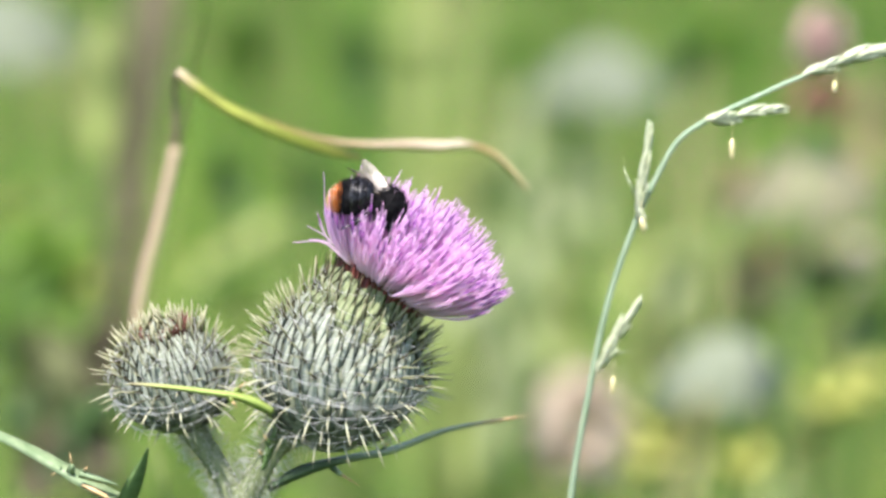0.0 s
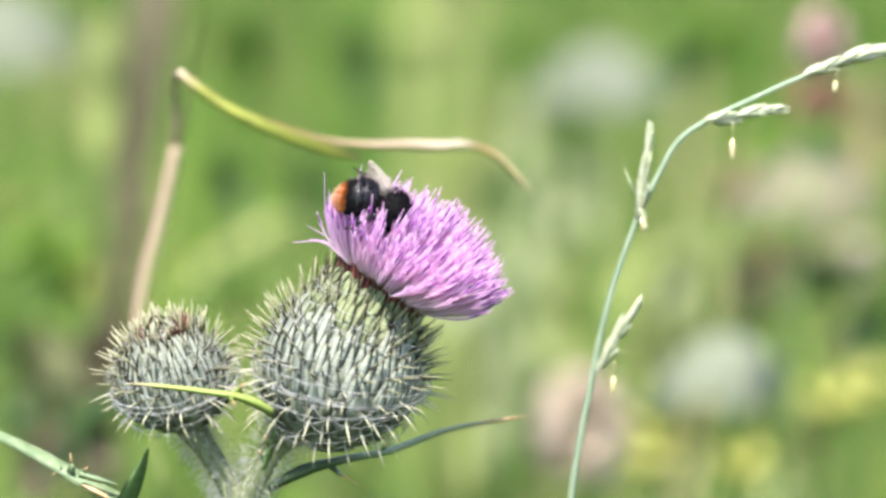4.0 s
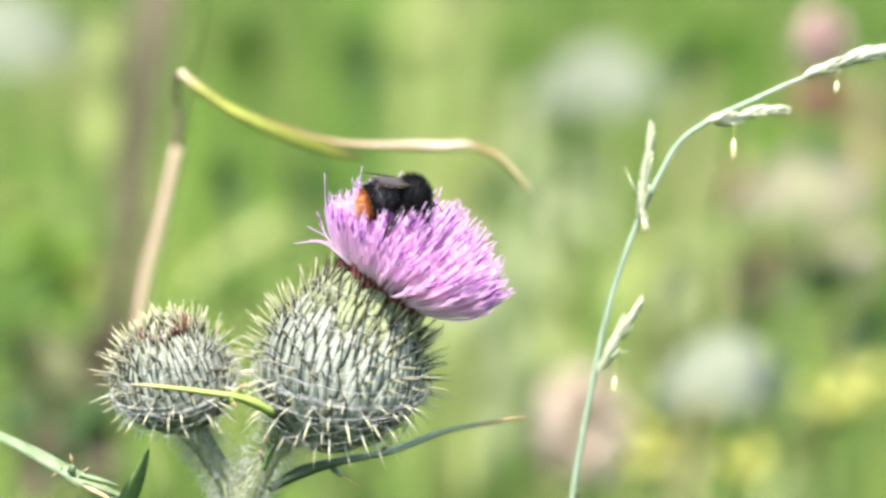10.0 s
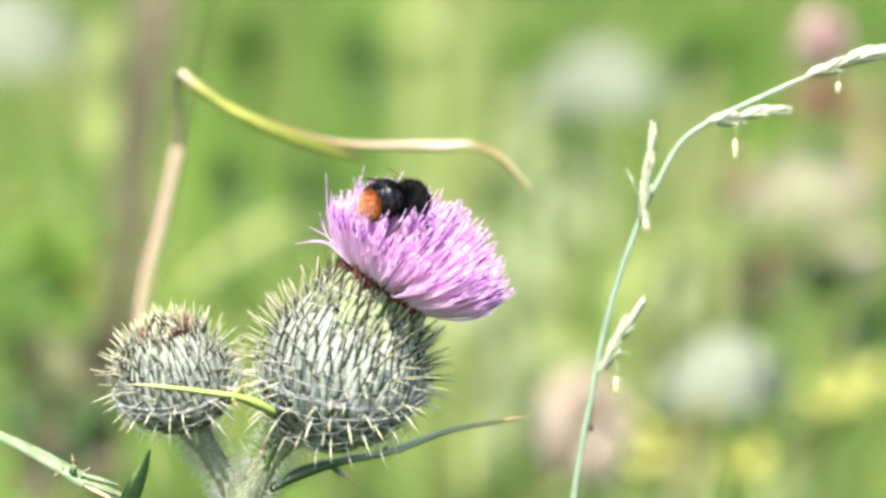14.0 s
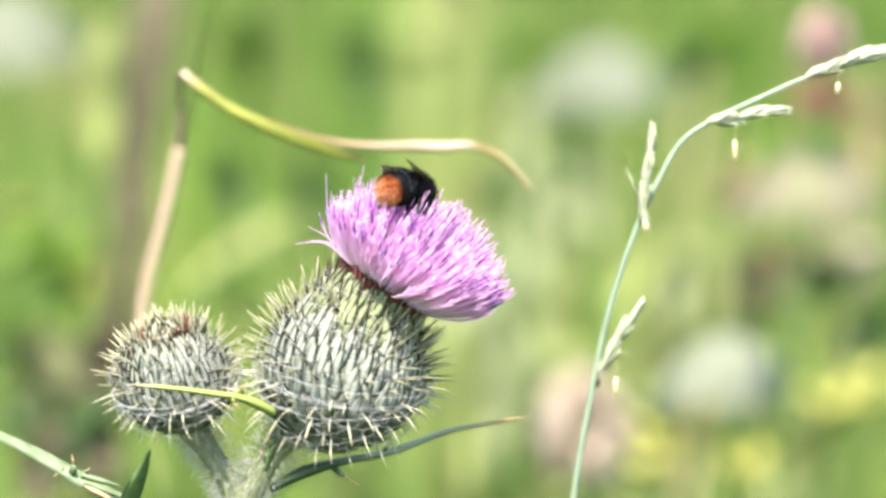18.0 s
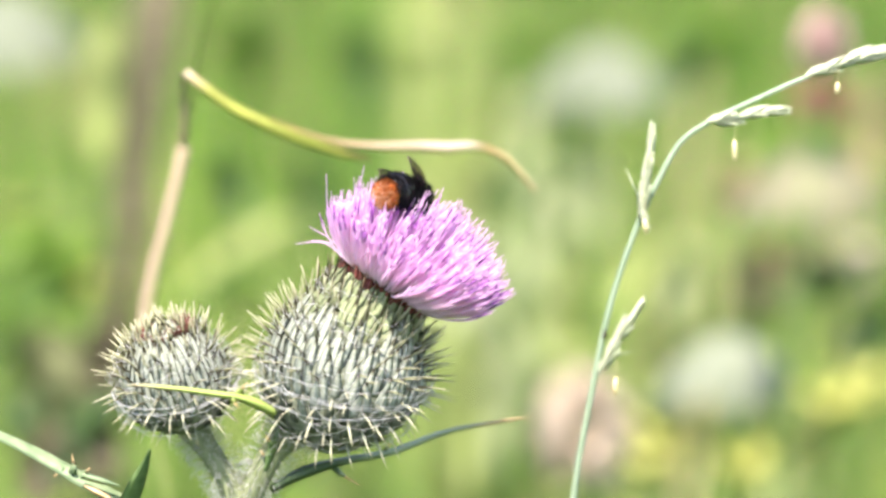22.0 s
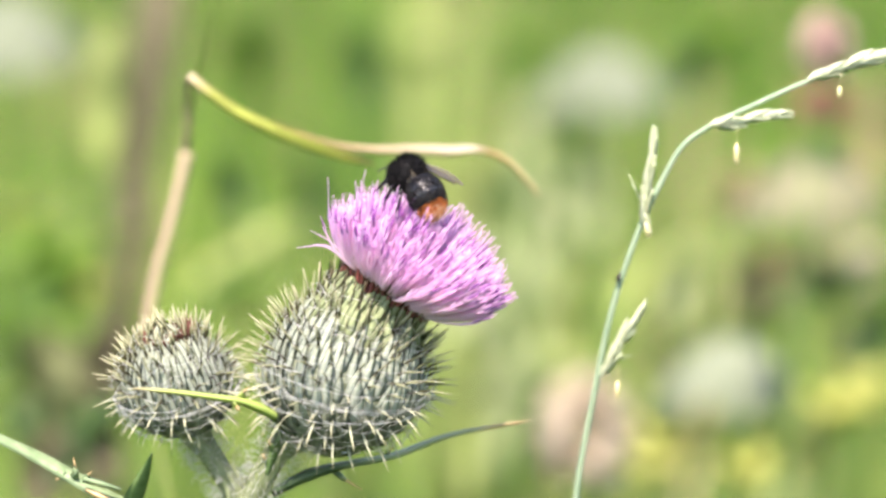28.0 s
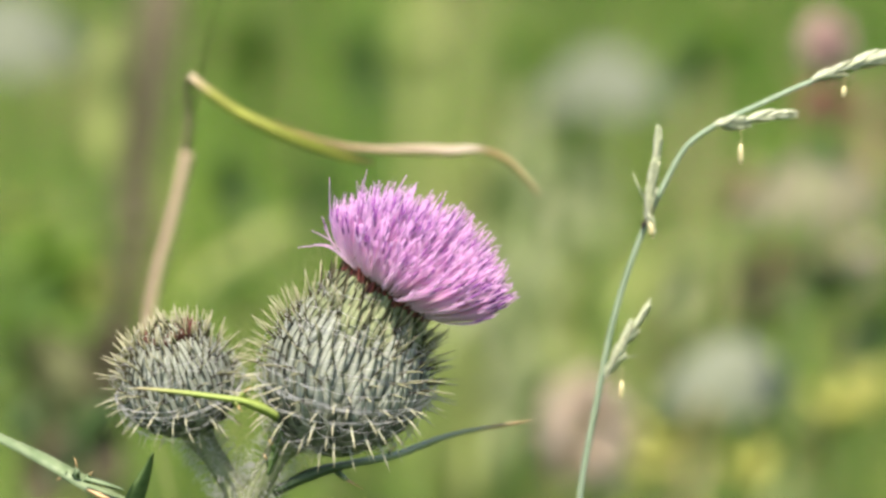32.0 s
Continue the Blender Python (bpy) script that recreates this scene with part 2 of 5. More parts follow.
class Geo:
    def __init__(self):
        self.v, self.f, self.m, self.a = [], [], [], []

    def face(self, ids, mat=0):
        self.f.append(ids)
        self.m.append(mat)

    def tube(self, pts, radii, sides=6, mat=0, a0=0.0, a1=1.0, flat=1.0):
        pts = [Vector(p) for p in pts]
        n = len(pts)
        d = (pts[1] - pts[0]).normalized()
        side = d.orthogonal().normalized()
        base = len(self.v)
        for i, p in enumerate(pts):
            d = (pts[min(i + 1, n - 1)] - pts[max(i - 1, 0)]).normalized()
            side = (side - d * side.dot(d)).normalized()
            up = d.cross(side)
            s = i / (n - 1)
            r = blend(radii, s)
            for k in range(sides):
                an = 2 * math.pi * k / sides
                self.v.append(p + side * (r * math.cos(an)) + up * (r * flat * math.sin(an)))
                self.a.append(a0 + (a1 - a0) * s)
        for i in range(n - 1):
            for k in range(sides):
                q, w = base + i * sides, (k + 1) % sides
                self.face((q + k, q + w, q + sides + w, q + sides + k), mat)
        self.face(tuple(base + k for k in reversed(range(sides))), mat)
        self.face(tuple(base + (n - 1) * sides + k for k in range(sides)), mat)

    def blade(self, pts, widths, across, thick=0.0003, fold=0.25, mat=0, a0=0.0, a1=1.0, turn=0.0):
        """A leaf along pts: a folded strip with a rounded back. across: the direction of its width at the root; turn: degrees of twist to the tip."""
        pts = [Vector(p) for p in pts]
        n = len(pts)
        side = Vector(across).normalized()
        base = len(self.v)
        for i, p in enumerate(pts):
            d = (pts[min(i + 1, n - 1)] - pts[max(i - 1, 0)]).normalized()
            side = (side - d * side.dot(d)).normalized()
            s = i / (n - 1)
            sd = Matrix.Rotation(radians(turn) * s, 3, d) @ side
            up = sd.cross(d)
            w = blend(widths, s) / 2
            for q in (p - sd * w, p - up * (w * fold), p + sd * w, p - up * (w * fold + thick)):
                self.v.append(q)
                self.a.append(a0 + (a1 - a0) * s)
        for i in range(n - 1):
            q = base + i * 4
            for k in range(4):
                w = (k + 1) % 4
                self.face((q + k, q + 4 + k, q + 4 + w, q + w), mat)
        self.face((base, base + 1, base + 2, base + 3), mat)
        e = base + (n - 1) * 4
        self.face((e + 3, e + 2, e + 1, e), mat)

    def hair(self, p, q, w, mat=0, a=0.5):
        p, q = Vector(p), Vector(q)
        d = q - p
        s = d.cross(Vector((rnd.uniform(-1, 1), rnd.uniform(-1, 1), rnd.uniform(-1, 1)))).normalized() * (w / 2)
        b = len(self.v)
        self.v += [p - s, p + s, q]
        self.a += [a, a, a]
        self.face((b, b + 1, b + 2), mat)

    def ball(self, c, r, seg=14, ring=9, mat=0, turn=None, lo=0.0, hi=1.0):
        """An ellipsoid round the x axis, from lo to hi of its length."""
        c = Vector(c)
        base = len(self.v)
        for i in range(ring + 1):
            th = math.pi * (lo + (hi - lo) * i / ring)
            for k in range(seg):
                an = 2 * math.pi * k / seg
                q = Vector((-r[0] * math.cos(th), r[1] * math.sin(th) * math.cos(an), r[2] * math.sin(th) * math.sin(an)))
                self.v.append(c + (turn @ q if turn else q))
                self.a.append(i / ring)
        for i in range(ring):
            for k in range(seg):
                w = (k + 1) % seg
                q = base + i * seg
                self.face((q + k, q + seg + k, q + seg + w, q + w), mat)

    def fur(self, c, r, count, length, w, mat=0, turn=None, lo=0.0, hi=1.0, lean=(-0.5, 0, 0)):
        c, lean = Vector(c), Vector(lean)
        for _ in range(count):
            th = math.acos(max(-1, min(1, math.cos(math.pi * lo) + (math.cos(math.pi * hi) - math.cos(math.pi * lo)) * rnd.random())))
            an = rnd.uniform(0, 2 * math.pi)
            q = Vector((-r[0] * math.cos(th), r[1] * math.sin(th) * math.cos(an), r[2] * math.sin(th) * math.sin(an)))
            nn = Vector((q.x / r[0] ** 2, q.y / r[1] ** 2, q.z / r[2] ** 2)).normalized()
            d = (nn + lean + Vector((rnd.gauss(0, .25), rnd.gauss(0, .25), rnd.gauss(0, .25)))).normalized() * (length * rnd.uniform(.6, 1.2))
            e = q + d
            if turn:
                q, e = turn @ q, turn @ e
            self.hair(c + q, c + e, w, mat, rnd.random())

    def add(self, other, m):
        """Takes in a copy of another shape at the pose m."""
        b = len(self.v)
        self.v += [m @ Vector(p) for p in other.v]
        self.a += other.a
        self.f += [tuple(b + i for i in f) for f in other.f]
        self.m += other.m

    def mesh(self, name, mats, smooth=True):
        me = bpy.data.meshes.new(name)
        me.from_pydata([tuple(p) for p in self.v], [], self.f)
        for m in mats if isinstance(mats, (list, tuple)) else [mats]:
            me.materials.append(m)
        me.polygons.foreach_set("material_index", self.m)
        me.polygons.foreach_set("use_smooth", [smooth] * len(self.f))
        me.attributes.new("along", "FLOAT", "POINT").data.foreach_set("value", self.a)
        return me


def part(name, geo, mats, parent, label="", at=None, smooth=True):
    """Links a mesh as one part under a thing or under a part."""
    me = geo if isinstance(geo, bpy.types.Mesh) else geo.mesh(name, mats, smooth)
    ob = new(name, me)
    ob.parent = parent
    if at is not None:
        ob.matrix_basis = at
    if label:
        tagged(ob, label)
    return ob


def thing(name, label, category, at, group="", kind=""):
    ob = new(name)
    ob.empty_display_size = 0.01
    ob.matrix_basis = at
    return tagged(ob, label, category, group, kind)


def axis_frame(origin, axis):
    """A pose at origin whose z points along axis."""
    z = Vector(axis).normalized()
    x = Vector((0, -1, 0)).cross(z).normalized()
    y = z.cross(x)
    m = Matrix((x, y, z)).transposed().to_4x4()
    m.translation = Vector(origin)
    return m


# ---- ground ----
g = Geo()
STEPS = [-400, -60, -15, -5, -2.5, -1.5, -0.8, -0.3, 0, 0.3, 0.8, 1.5, 2.5, 5, 15, 60, 400]
for y in STEPS:
    for x in STEPS:
        near = max(abs(x), abs(y)) < 10
        g.v.append((x, y, noise.noise((x * 0.7, y * 0.7, 3)) * 0.03 if near else 0.0))
        g.a.append(0)
for j in range(len(STEPS) - 1):
    for i in range(len(STEPS) - 1):
        q = j * len(STEPS) + i
        g.face((q, q + 1, q + 1 + len(STEPS), q + len(STEPS)))
ground = new("ground", g.mesh("ground", M_SOIL))
tagged(ground, "meadow soil with moss and short turf", "ground", kind="structure")


def meadow(name, count, x0, x1, y0, y1, tall, width, mat, seed, lean=0.35, fade=0.0):
    """Grass blades scattered over a stretch of ground, all in one mesh."""
    r = np.random.RandomState(seed)
    x, y = r.uniform(x0, x1, count), r.uniform(y0, y1, count)
    if fade:
        x, y = x * 0.6 + r.normal(0, fade, count), y + r.normal(0, fade, count)
    h = r.uniform(tall[0], tall[1], count)
    h = np.where((y < 0.45) & (np.abs(x) < 0.5), np.minimum(h, 0.36), h)
    an = r.uniform(0, 2 * np.pi, count)
    face = r.uniform(0, 2 * np.pi, count)
    ln = np.abs(r.normal(0, lean, count))
    w = r.uniform(width[0], width[1], count)
    v, a = [], []
    for s, ww in ((0, 0.8), (0.35, 1.0), (0.7, 0.75), (1.0, 0.0)):
        px = x + np.cos(an) * ln * h * s ** 2
        py = y + np.sin(an) * ln * h * s ** 2
        pz = h * (s - 0.25 * ln * s ** 2) - 0.03 * (s == 0)
        for sg in ((-1, 1) if ww else (0,)):
            v.append(np.stack([px + np.cos(face) * w * ww * sg / 2, py + np.sin(face) * w * ww * sg / 2, pz], 1))
    v = np.stack(v, 1).reshape(-1, 3)
    b = (np.arange(count) * 7)[:, None]
    quads = np.concatenate([b + np.array([[0, 1, 3, 2]]), b + np.array([[2, 3, 5, 4]])], 1).reshape(-1, 4).tolist()
    tris = (b + np.array([[4, 5, 6]])).tolist()
    me = bpy.data.meshes.new(name)
    me.from_pydata(v.tolist(), [], quads + tris)
    me.materials.append(mat)
    return new(name, me)


tagged(meadow("meadow_grass", 38000, -1.3, 1.3, -1.6, 5.5, (0.2, 0.5), (0.003, 0.008), M_GRASS, 3, fade=0.55), "dense sunlit green meadow grass", "grass", kind="stuff")
tagged(meadow("outer_meadow_grass", 150000, -7, 7, -6, 11, (0.14, 0.44), (0.005, 0.013), M_GRASS, 4), "sunlit green meadow grass round about", "grass", kind="stuff")
tagged(meadow("dry_meadow_grass", 1500, -1.3, 1.3, 0.5, 5.0, (0.3, 0.58), (0.003, 0.006), M_STRAW, 5, 0.25), "scattered straw-coloured dry grass blades", "grass", kind="stuff")


# ---- spear thistle ----
def bract_mesh(lean, spine, width, length, mat, seed):
    """One scale of the flower head: a keeled blade along z that narrows into a stiff spine, which leans outwards (x) by lean degrees."""
    r = random.Random(seed)
    q = Geo()
    pts = [(0, 0, 0), (0.0003, 0, length * 0.35), (0.0004, 0, length * 0.7), (0.0004, 0, length)]
    q.blade(curve(pts, 2), [width, width * 1.05, width * 0.95, width * 0.6, width * 0.2], (0, 1, 0), 0.00015, -0.25, 0, 0.0, 0.5)
    a, sway = radians(lean), r.gauss(0, 0.12)
    tip = Vector((0.0004, 0, length))
    d1 = Vector((math.sin(a * 0.9), sway * 0.4, math.cos(a * 0.9))).normalized()
    d2 = Vector((math.sin(a), sway, math.cos(a))).normalized()
    mid = tip + d1 * spine * 0.4
    q.tube([tip - d1 * 0.0022, tip, mid, mid + d2 * spine * 0.6], [0.00013, 0.0002, 0.00017, 0.00003], 5, 0, 0.46, 1.0)
    return q, q.mesh("bract", mat)


class Axis:
    """The bent axis of a flower head, from base to neck."""

    def __init__(self, base, bend, neck):
        self.p = [Vector(base), Vector(bend), Vector(neck)]

    def at(self, s):
        a, b, c = self.p
        place = a * (1 - s) ** 2 + b * (2 * s * (1 - s)) + c * s * s
        return axis_frame(place, (b - a) * (1 - s) + (c - b) * s)


def involucre(parent, axis, profile, rows, wide, mats, seed, web_label, strands):
    """The scaly globe under a flower: profile gives its radius from base to neck; mats: its lower, middle and upper scales."""
    r = random.Random(seed)
    body = Geo()
    n = 24
    body.tube([axis.at(i / n).translation for i in range(n + 1)], [blend(profile, i / n) * 0.95 for i in range(n + 1)], 40)
    inv = part("involucre", body, M_INVOL, parent, "grey-green globe of overlapping scales")
    length = sum((axis.at((i + 1) / n).translation - axis.at(i / n).translation).length for i in range(n))
    kinds = []
    for k in range(9):
        s = k / 8
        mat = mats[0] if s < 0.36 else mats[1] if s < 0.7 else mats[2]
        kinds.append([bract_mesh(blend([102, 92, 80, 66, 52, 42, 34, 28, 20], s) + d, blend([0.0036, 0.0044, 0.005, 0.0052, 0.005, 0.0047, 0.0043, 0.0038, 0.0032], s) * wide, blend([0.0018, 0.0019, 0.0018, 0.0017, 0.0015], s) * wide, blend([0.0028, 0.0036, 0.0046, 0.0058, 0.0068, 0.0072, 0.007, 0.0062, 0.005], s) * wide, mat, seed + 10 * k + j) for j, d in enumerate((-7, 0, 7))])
    # the share of the surface below each height; the scales crowd towards the neck
    cells = [blend(profile, (j + 0.5) / 60) * (0.75 + 0.9 * j / 60) for j in range(60)]
    total, heights, run, j = sum(cells), [], 0.0, 0
    for i in range(rows):
        want = (i + 0.5) / rows * total
        while run + cells[j] < want:
            run += cells[j]
            j += 1
        heights.append((j + (want - run) / cells[j]) / 60 * 0.95)
    back, back_low, made, tips = Geo(), Geo(), 0, []
    for i, s in enumerate(heights):
        an = i * 2.39996 + r.gauss(0, 0.02)
        rad = blend(profile, s) * 0.94
        dr = (blend(profile, min(1, s + 0.04)) - blend(profile, max(0, s - 0.04))) / (length * 0.08)
        k = min(8, max(0, round(s / 0.95 * 8 + r.gauss(0, 0.2))))
        m = axis.at(s) @ Matrix.Rotation(an, 4, "Z") @ Matrix.Translation((rad, 0, 0)) @ Matrix.Rotation(max(-1.1, min(1.15, math.atan(dr))) + radians(r.gauss(0, 3 + 9 * max(0, 0.4 - s))), 4, "Y") @ Matrix.Rotation(radians(r.gauss(0, 4 + 25 * max(0, 0.4 - s))), 4, "X") @ Matrix.Scale(r.uniform(0.86 - 0.4 * max(0, 0.3 - s), 1.12), 4)
        shape, me = r.choice(kinds[k])
        reach = blend([0.0028, 0.0036, 0.0046, 0.0058, 0.0068, 0.0072, 0.007, 0.0062, 0.005], k / 8) * wide
        tips.append((s, m @ Vector((0.0007, 0, reach)), m @ Vector((0.0016, 0, reach + 0.0012))))
        if made < 300 and (m.to_3x3() @ Vector((1, 0, 0))).y < 0.3:
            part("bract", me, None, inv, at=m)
            made += 1
        else:
            (back_low if k < 3 else back).add(shape, m)
    for geo, mat in ((back, mats[1]), (back_low, mats[0])):
        tagged(part("rear_bracts", geo, mat, inv, "scales round the back of the head"), kind="stuff")
    # cobweb: slack threads from scale to scale, densest low on the globe
    threads = Geo()
    for i, (s, p, p2) in enumerate(tips):
        for step in (5, 8, 8, 13, 13, 21):
            if i + step >= len(tips) or r.random() > (1.0 - 1.25 * s) * strands:
                continue
            a = p.lerp(p2, r.random())
            b = tips[i + step][1].lerp(tips[i + step][2], r.random())
            if (a - b).length > 0.0075 * wide:
                continue
            out = ((a + b) / 2 - axis.at(s).translation).normalized() * 0.0003
            mid = (a + b) / 2 + out + Vector((r.gauss(0, 0.0003), 0, -abs(r.gauss(0, 0.0004))))
            threads.tube([a, a.lerp(mid, 0.55) + out * r.gauss(0, 0.5), mid, b.lerp(mid, 0.5) + out * r.gauss(0, 0.5), b], [r.uniform(0.000015, 0.00005), r.uniform(0.000015, 0.000045)], 3)
    for s0, spread in ((0.2, 0.006), (0.28, 0.008), (0.36, 0.012)):
        for j in range(round(15 * strands)):
            a0, da, ds = r.uniform(0, 6.283), r.uniform(0.7, 1.8), r.gauss(0, 0.012)
            line = []
            for k in range(12):
                u = k / 11
                ss = s0 + r.gauss(0, spread) * 0.3 + ds * u
                line.append(axis.at(ss) @ Vector(((blend(profile, ss) + 0.0019 - 0.0006 * abs(math.sin(u * 11 + j))) * math.cos(a0 + da * u), (blend(profile, ss) + 0.0019 - 0.0006 * abs(math.sin(u * 11 + j))) * math.sin(a0 + da * u), 0.003 * wide)))
            threads.tube(line, [r.uniform(0.00003, 0.00009)] * 2, 3)
    tagged(part("cobweb_hairs", threads, M_WEB, inv, web_label), kind="stuff")
    return inv


thistle = thing("thistle", "spear thistle with one pink flower head and a spiny bud", "thistle", pose(-0.03588, 0.0, 0.0))
ROOT = thistle.matrix_basis.translation.copy()

HEAD = Axis(Vector((-0.01920, 0.00100, 0.71380)) - ROOT, Vector((-0.01950, -0.00050, 0.73000)) - ROOT, Vector((-0.01040, 0.00150, 0.74287)) - ROOT)
BUD = Axis(Vector((-0.04573, 0.00300, 0.71743)) - ROOT, Vector((-0.04718, 0.00100, 0.72591)) - ROOT, Vector((-0.05006, 0.00000, 0.73540)) - ROOT)
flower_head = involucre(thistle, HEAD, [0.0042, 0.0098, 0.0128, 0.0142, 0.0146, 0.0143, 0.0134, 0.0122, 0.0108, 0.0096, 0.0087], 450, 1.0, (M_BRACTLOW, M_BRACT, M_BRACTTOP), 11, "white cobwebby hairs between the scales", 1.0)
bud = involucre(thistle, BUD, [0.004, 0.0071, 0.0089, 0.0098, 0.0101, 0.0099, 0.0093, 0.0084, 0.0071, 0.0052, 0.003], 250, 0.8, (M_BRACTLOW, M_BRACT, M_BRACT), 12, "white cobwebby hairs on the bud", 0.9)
wither = Geo()
bud_top = BUD.at(1.0)
for _ in range(150):
    an, rr = rnd.uniform(0, 6.283), 0.0042 * math.sqrt(rnd.random())
    p = Vector((rr * math.cos(an) - 0.0008, rr * math.sin(an), -0.0022))
    h = rnd.uniform(0.0016, 0.0032)
    wither.tube([bud_top @ w for w in (p, p + Vector((math.cos(an) * 0.0004, math.sin(an) * 0.0004, h * 0.6)), p + Vector((math.cos(an) * 0.0012 + rnd.gauss(0, 0.0004), math.sin(an) * 0.0012, h)))], [0.0003, 0.00026, 0.0001], 4)
tagged(part("withered_florets", wither, M_WITHER, bud, "reddish brown shrivelled tips in the bud"), kind="stuff")

# dark red inner bracts round the neck
RIM = 0.0084
neck_at = HEAD.at(1.0)
q = Geo()
q.blade(curve([(0, 0, -0.0022), (0.0004, 0, 0.0), (0.0009, 0, 0.0016)], 2), [0.0013, 0.0012, 0.0002], (0, 1, 0), 0.0002, -0.3)
inner = q.mesh("inner_bract", M_NECK)
for i in range(150):
    an = i * 2.39996
    part("inner_bract", inner, None, flower_head, at=neck_at @ Matrix.Rotation(an, 4, "Z") @ Matrix.Translation((RIM + 0.0004 - 0.0004 * (i % 3), 0, 0.0003 * (i % 3) - 0.0001)) @ Matrix.Rotation(radians(rnd.uniform(4, 34)), 4, "Y") @ Matrix.Rotation(radians(rnd.gauss(0, 10)), 4, "X") @ Matrix.Scale(rnd.uniform(0.6, 1.05), 4))


def floret_mesh(u, seed, spread=42.0):
    """A floret of the head: u 0 stands in the middle, 1 at the rim, leaning by spread degrees. A tube that opens into five narrow lobes round a dark anther tube and a pale style."""
    r = random.Random(seed)
    q = Geo()
    a, ln = radians(spread * u), 0.0178 - 0.0036 * u * u
    d0 = Vector((math.sin(a * 1.35), 0, math.cos(a * 1.35)))
    tip = Vector((math.sin(a), r.gauss(0, 0.04), math.cos(a))) * ln
    mid = d0 * ln * 0.55 + Vector((0, r.gauss(0, 0.0004), 0))
    line = []
    for k in range(8):
        w = k / 7
        line.append(mid * (2 * w * (1 - w)) + tip * w * w + Vector((r.gauss(0, 0.00012), r.gauss(0, 0.00022), 0)) * w)
    stop = 5
    d = (line[-1] - line[stop]).normalized()
    c = line[stop]
    left = (tip - c).length
    q.tube(line[:stop + 1], [0.00015, 0.00019, 0.00026, 0.00032], 5, 0, 0.0, 0.6)
    q.f.pop(), q.m.pop()
    ring = len(q.v) - 5
    outs = [(q.v[ring + k] - c).normalized() for k in range(5)]
    for k in range(5):
        w = (k + 1) % 5
        out = (outs[k] + outs[w]).normalized()
        lobe = left * r.uniform(0.35, 0.8)
        pinch = (q.v[ring + w] - q.v[ring + k]) * 0.24
        e0 = q.v[ring + k] + pinch + d * lobe * 0.6 + out * r.uniform(0.0, 0.0003)
        e1 = q.v[ring + w] - pinch + d * lobe * 0.6 + out * r.uniform(0.0, 0.0003)
        e2 = c + out * r.uniform(0.0003, 0.0009) + d * lobe
        b = len(q.v)
        q.v += [e0, e1, e2]
        q.a += [0.8, 0.8, 1.0]
        q.face((ring + k, ring + w, b + 1, b), 0)
        q.face((b, b + 1, b + 2), 0)
    sway = outs[r.randrange(5)] * r.uniform(0, 0.0007)
    dark = 1 if seed % 5 < 2 else 0
    q.tube([c + d * left * 0.15, c + d * left * 0.5 + sway * 0.3, c + d * left * 0.95 + sway * 0.5], [0.0002, 0.00021, 0.0002, 0.00014], 5, dark, 0.7, 0.9)
    q.tube([c + d * left * 0.9 + sway * 0.5, c + d * left * r.uniform(1.1, 1.4) + sway], [0.00013, 0.00011, 0.00007], 4, 0, 0.9, 1.0)
    return q, q.mesh("floret", [M_FLORET, M_STYLE])


US = [0.05, 0.18, 0.3, 0.42, 0.54, 0.66, 0.78, 0.9, 1.0]
FLORETS = [[floret_mesh(u, 31 * i + j) for j in range(4)] for i, u in enumerate(US)]
LOW = [[floret_mesh(1.0, 400 + 7 * i + j, lean) for j in range(4)] for i, lean in enumerate((46, 50, 55))]
rf = random.Random(5)
crowd = Geo()
for i in range(900):
    an = i * 2.39996 + rf.gauss(0, 0.08)
    if i % 300 < 235:
        u = min(1.0, ((i % 300 + 0.5) / 235) ** 0.52 + rf.gauss(0, 0.02))
        k = min(range(len(US)), key=lambda j: abs(US[j] - u))
        me, rb = rf.choice(FLORETS[k]), RIM * u
    else:
        me, rb = rf.choice(LOW[rf.choice((0, 0, 1, 2)) if math.cos(an) < 0.3 else 0]), RIM
    side = -math.cos(an) * rb / RIM
    # the florets on the upper side of the leaning head are thinner set and stand steeper
    if side < -0.55 and rf.random() < 0.3:
        continue
    steeper = 3 * min(0, side) + 12 * max(0, side) - 9 * max(0, math.sin(an)) * rb / RIM
    grow = 1.0 + 0.07 * max(0, side) - 0.42 * max(0, -side - 0.35)
    m = neck_at @ Matrix.Rotation(an, 4, "Z") @ Matrix.Translation((rb, 0, 0)) @ Matrix.Rotation(radians(-steeper + rf.gauss(0, 3.5)), 4, "Y") @ Matrix.Rotation(radians(rf.gauss(0, 5)), 4, "X") @ Matrix.Scale(grow * rf.uniform(0.86, 1.07), 4)
    shape, me = me
    if i < 300:
        part("floret", me, None, flower_head, at=m)
    else:
        crowd.add(shape, m)
tagged(part("crowded_florets", crowd, [M_FLORET, M_STYLE], flower_head, "further pink florets of the head"), kind="stuff")


# single florets that stray from the head, as bent threads
def stray(points, r=0.0001):
    q = Geo()
    q.tube([Vector(p) - ROOT for p in curve(points, 6)], [r * 1.2, r * 1.3, r, r * 0.5], 5, 0, 0.1, 1.0)
    part("floret", q, M_FLORET, flower_head, "stray pale pink floret")


